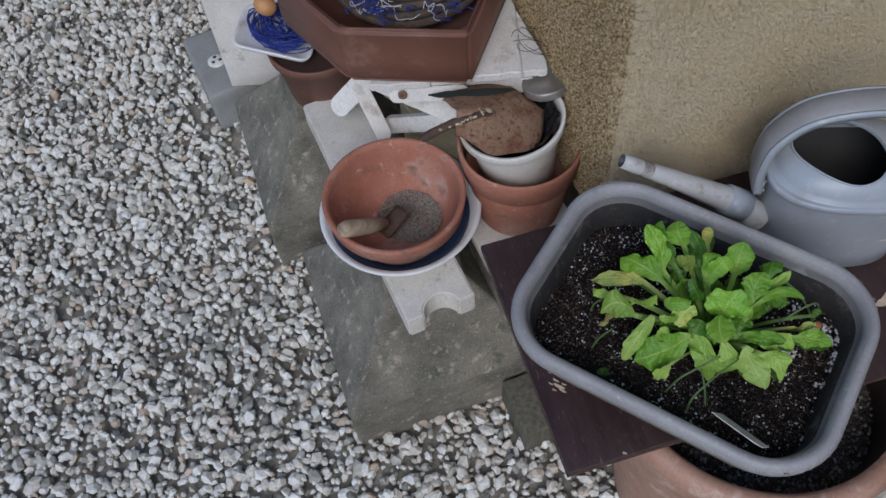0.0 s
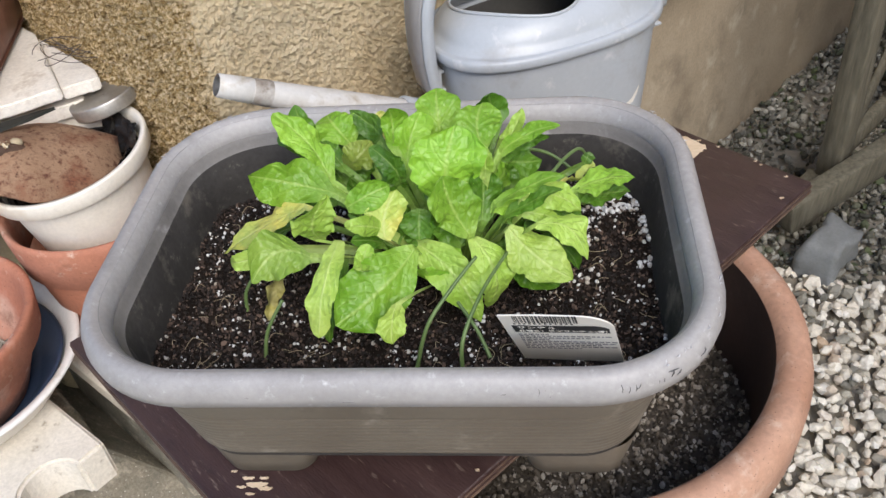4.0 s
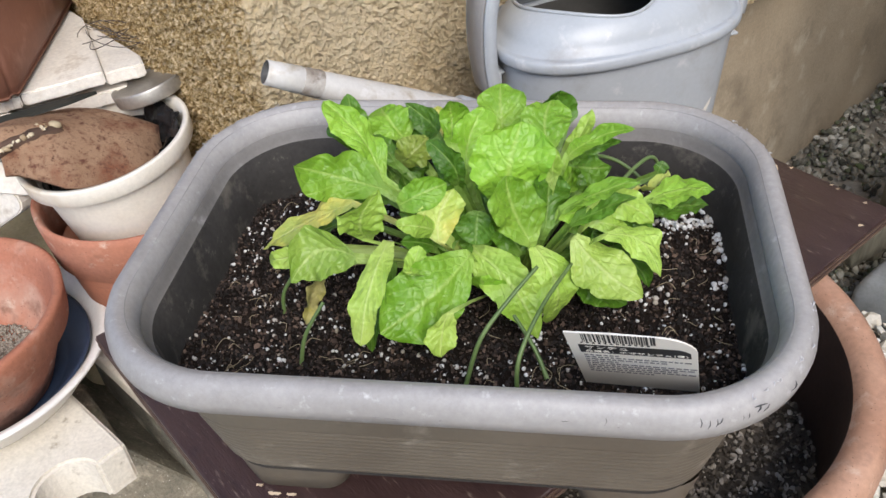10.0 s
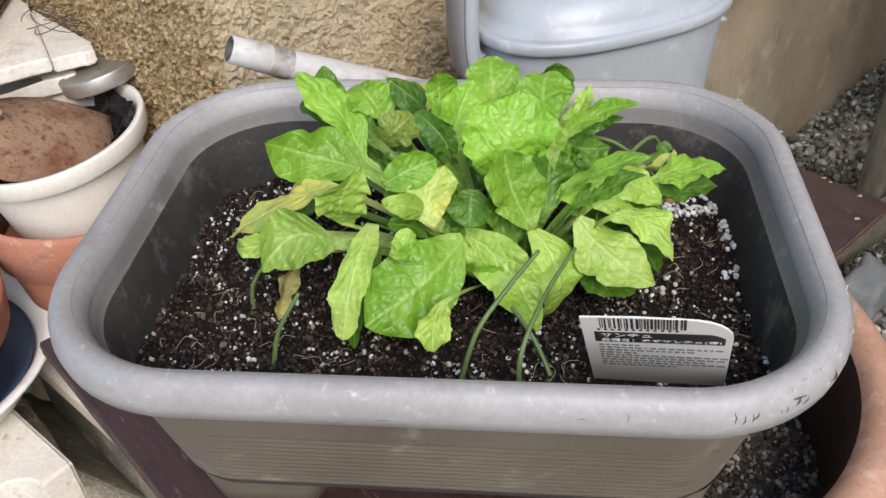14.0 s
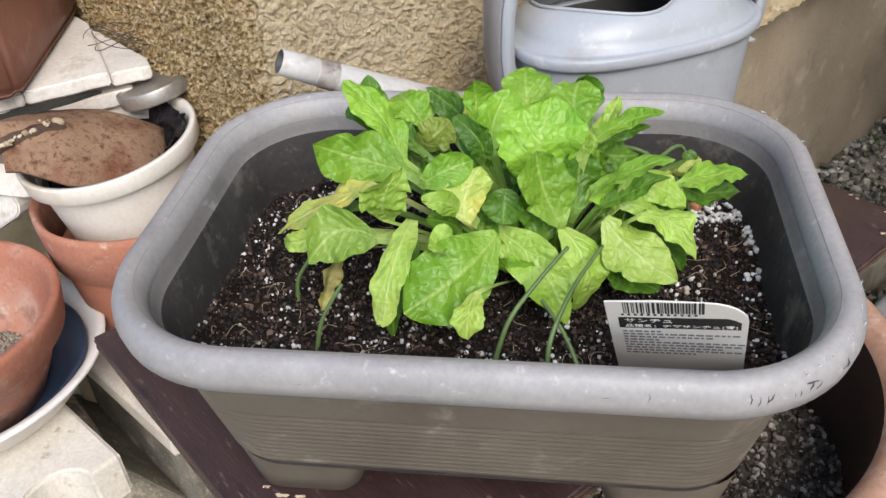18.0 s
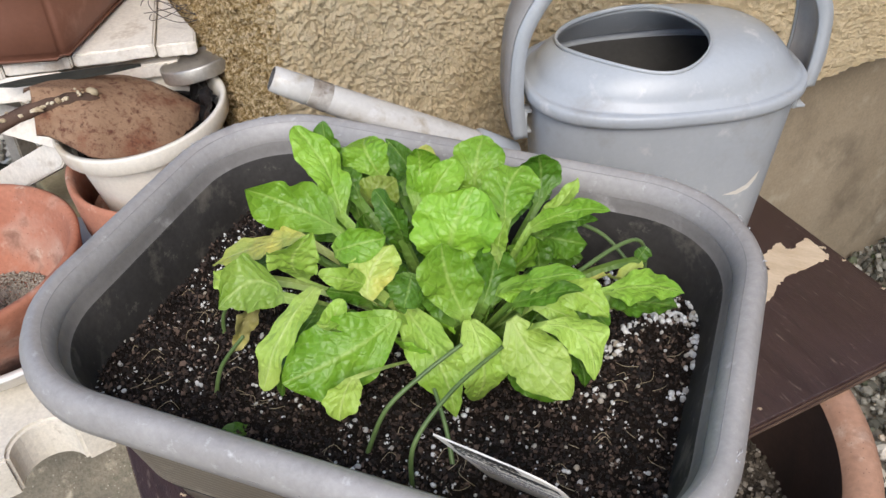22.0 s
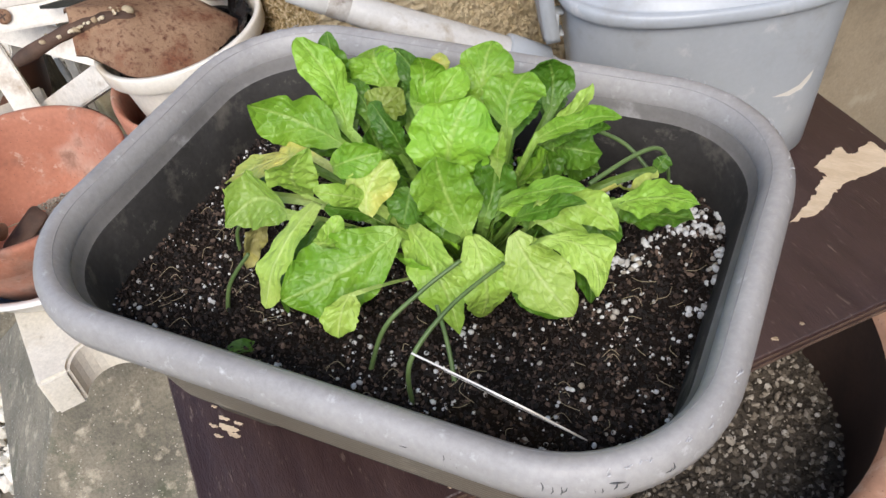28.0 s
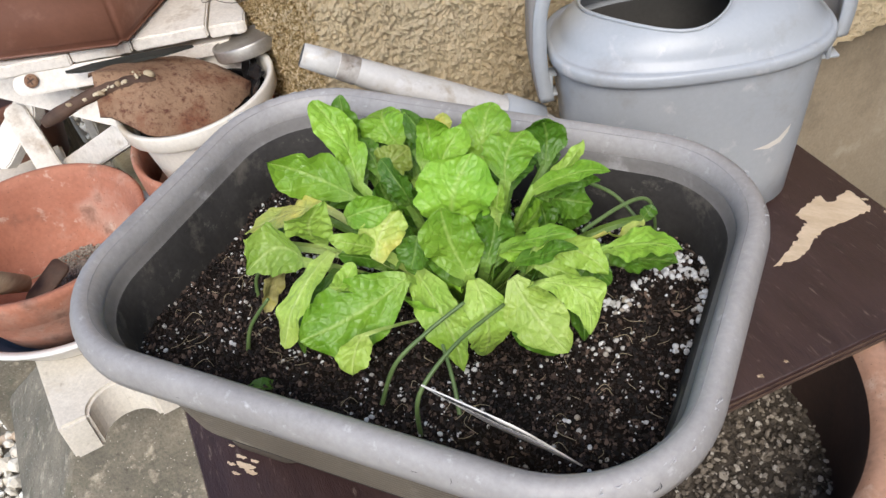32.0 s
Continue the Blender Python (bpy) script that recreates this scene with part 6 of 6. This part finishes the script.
for i in range(6):
    c = Vector((-0.345 + _rng.uniform(-0.022, 0.014), 0.302 + _rng.uniform(-0.010, 0.016), H - 0.030))
    r, a0, n = _rng.uniform(0.010, 0.024), _rng.uniform(0, 6.28), _rng.randint(14, 26)
    q = [c + Vector((r * math.cos(a0 + k * 0.25) * (1 + 0.02 * k), r * 0.7 * math.sin(a0 + k * 0.25), 0.004 + 0.007 * math.sin(k * 0.3 + i))) for k in range(n)]
    v, f = tube(q, 0.0004, 5, False)
    _f += [tuple(k + len(_v) for k in g) for g in f]
    _v += v
solid("wire_tangle", mesh_of("wire_tangle", _v, _f, M_WIRE), M_WIRE, "loose tangle of thin dark wire on the stool top", "wire")

# ---------------------------------------------------------------- small brown pot with twine
sp = thing("flower_pot", "small red-brown pot heaped with blue twine, on the post stone", "flower pot", (-0.742, 0.278, H - 0.2895))
part("shell", mesh_of("shell", *lathe([(0.001, 0.0), (0.056, 0.0), (0.060, 0.004), (0.076, 0.098), (0.081, 0.100), (0.083, 0.117), (0.080, 0.119), (0.074, 0.110), (0.058, 0.010), (0.001, 0.008)], 56, 0.003, 7), M_BROWN), M_BROWN, sp)
_rng = random.Random(47)
_v, _f = [], []
for i in range(60):
    a0, r0 = _rng.uniform(0, 6.28), _rng.uniform(0.015, 0.062)
    q = [Vector((r0 * math.cos(a0 + k * 0.7) - 0.040, r0 * 0.75 * math.sin(a0 + k * 0.7) - 0.026, 0.132 + _rng.uniform(0, 0.030) - 0.3 * max(r0 - 0.06, 0))) for k in range(7)]
    v, f = tube(spline(q, 4), 0.0010, 5, False)
    _f += [tuple(k + len(_v) for k in g) for g in f]
    _v += v
tagged(part("twine", mesh_of("twine", _v, _f, M_BLUE), M_BLUE, sp, "heaped blue twine"), kind="stuff")
part("lining", mesh_of("lining", *lathe([(0.0745, 0.110), (0.001, 0.108)], 32), M_BROWN_IN), M_BROWN_IN, sp)
dish = solid("dish", mesh_of("dish", *moved(rr_profile(0.060, 0.045, 0.014, [(-0.010, 0.0), (0.0, 0.004), (0.004, 0.012), (0.003, 0.014), (-0.002, 0.012), (-0.012, 0.003)], 6, close_first=True, close_last=True), Matrix.Translation((-0.788, 0.240, H - 0.160)) @ Matrix.Rotation(radians(24), 4, "Z") @ Matrix.Rotation(radians(14), 4, "Y")), M_ENAMEL), M_ENAMEL, "shallow white dish tilted on the small brown pot", "dish")
solid("wooden_ball", pebbles("wooden_ball", [(-0.809, 0.254, H - 0.112)], [0.018], M_BALL, 3, 1.0, 0.005, 2), M_BALL, "orange wooden ball resting on blue twine", "ball")
solid("white_cap", mesh_of("white_cap", *moved(lathe([(0.001, 0.024), (0.012, 0.024), (0.0155, 0.021), (0.016, 0.0), (0.001, 0.0)], 24), Matrix.Translation((-0.780, 0.280, H - 0.126))), M_WHITE), M_WHITE, "small round white plastic cap on the twine", "cap")

# ---------------------------------------------------------------- slab, plank and oddments on the far side
slab = solid("concrete_slab", box_bm(0.205, 0.30, 0.11, 0.008, 2, Matrix.Translation((-1.125, 0.480, 0.045)) @ Matrix.Rotation(radians(-32), 4, "Z"), 0.002, 3, 3), M_SLAB, "pale concrete slab lying on the gravel", "concrete slab")
plank = solid("plank", box_bm(0.125, 0.030, 0.55, 0.003, 2, Matrix.Translation((-1.050, 0.395, 0.099 + 0.275)) @ Matrix.Rotation(radians(32), 4, "Z"), 0.0015, 5, 3), M_PAINTWOOD, "pale grey painted plank standing on the slab", "plank")
_dr = thing("drain_cover", "small round white drain cover with dark holes on the slab", "drain cover", (-1.175, 0.392, 0.1008))
part("plate", mesh_of("plate", *lathe([(0.001, 0.004), (0.016, 0.004), (0.019, 0.002), (0.0195, -0.002)], 28), M_WHITE), M_WHITE, _dr)
for a in (30, 150, 270):
    part("hole", mesh_of("hole", *moved(lathe([(0.0005, 0.0046), (0.004, 0.0046), (0.0042, 0.003)], 12), Matrix.Translation((0.009 * math.cos(radians(a)), 0.009 * math.sin(radians(a)), 0))), M_INK), M_INK, _dr)
for nm, m, sx, sy, sz, mt, lb in (("timber_offcut", Matrix.Translation((-0.200, 0.035, 0.035)) @ Matrix.Rotation(radians(-38), 4, "Z"), 0.105, 0.06, 0.085, M_OLDWOOD, "weathered timber offcut half buried in gravel"),):
    solid("timber_offcut", box_bm(sx, sy, sz, 0.004, 2, m, 0.002, 2, 2), mt, lb, "timber")

# ---------------------------------------------------------------- lattice fence and stone on the other side
fence = thing("lattice_fence", "old grey weathered wooden lattice fence by the house", "fence")
_fa, _fb = Vector((0.56, 0.80)), Vector((1.30, 1.70))
_fd = (_fb - _fa).normalized()


def rail(name, a, b, w, th):
    a, b = Vector(a), Vector(b)
    x = (b - a).normalized()
    y = Vector((_fd.y, -_fd.x, 0))
    y = (y - x * y.dot(x)).normalized()
    z = x.cross(y)
    m = Matrix(((x.x, y.x, z.x, 0), (x.y, y.y, z.y, 0), (x.z, y.z, z.z, 0), (0, 0, 0, 1)))
    m.translation = (a + b) / 2
    part(name, box_bm((b - a).length, th, w, 0.002, 1, m, 0.0012, 4, 2), M_OLDWOOD, fence)


for s in (0.0, 0.38, 0.76, 1.14):
    p = _fa + _fd * s
    rail("post", (p.x, p.y, -0.02), (p.x, p.y, 0.62), 0.045, 0.035)
for z in (0.10, 0.56):
    rail("rail", (_fa.x, _fa.y, z), (_fb.x, _fb.y, z), 0.035, 0.018)
for i in range(8):
    s = 0.02 + i * 0.15
    p, q = _fa + _fd * s, _fa + _fd * (s + 0.38)
    rail("slat", (p.x, p.y, 0.08), (q.x, q.y, 0.58), 0.024, 0.009)
    rail("slat", (q.x, q.y, 0.08), (p.x, p.y, 0.58), 0.024, 0.007)
rail("low_rail", (0.466, 0.696, 0.06), (0.670, 0.817, 0.11), 0.060, 0.030)
rail("foot", (0.527, 0.776, -0.01), (0.527, 0.776, 0.07), 0.055, 0.045)
_bm = box_bm(0.095, 0.062, 0.075, 0.006, 1, Matrix.Translation((0.525, 0.655, 0.022)) @ Matrix.Rotation(radians(52), 4, "Z") @ Matrix.Rotation(radians(9), 4, "X"), 0.012, 9, 4)
solid("stone", _bm, M_GREYSTONE, "blue-grey angular stone half sunk in the gravel", "stone")

# added unseen wall closing the passage's far side and shading it, turning a corner behind


def unseen_wall():
    loop = [(1.42, 3.7), (1.42, -1.00), (1.02, -1.00), (1.02, -1.12), (1.54, -1.12), (1.54, 3.7)]
    n = len(loop)
    bm = bmesh.new()
    vs = [bm.verts.new((x, y, z)) for z in (-0.01, 1.5) for x, y in loop]
    bm.faces.new(vs[:n])
    bm.faces.new(vs[n:][::-1])
    for i in range(n):
        bm.faces.new((vs[i], vs[n + i], vs[n + (i + 1) % n], vs[(i + 1) % n]))
    bmesh.ops.recalc_face_normals(bm, faces=bm.faces)
    return bm


solid("wall_unseen_shade", unseen_wall(), M_FOUND, "plain beige unseen wall added to shade the passage", "wall", kind="structure")
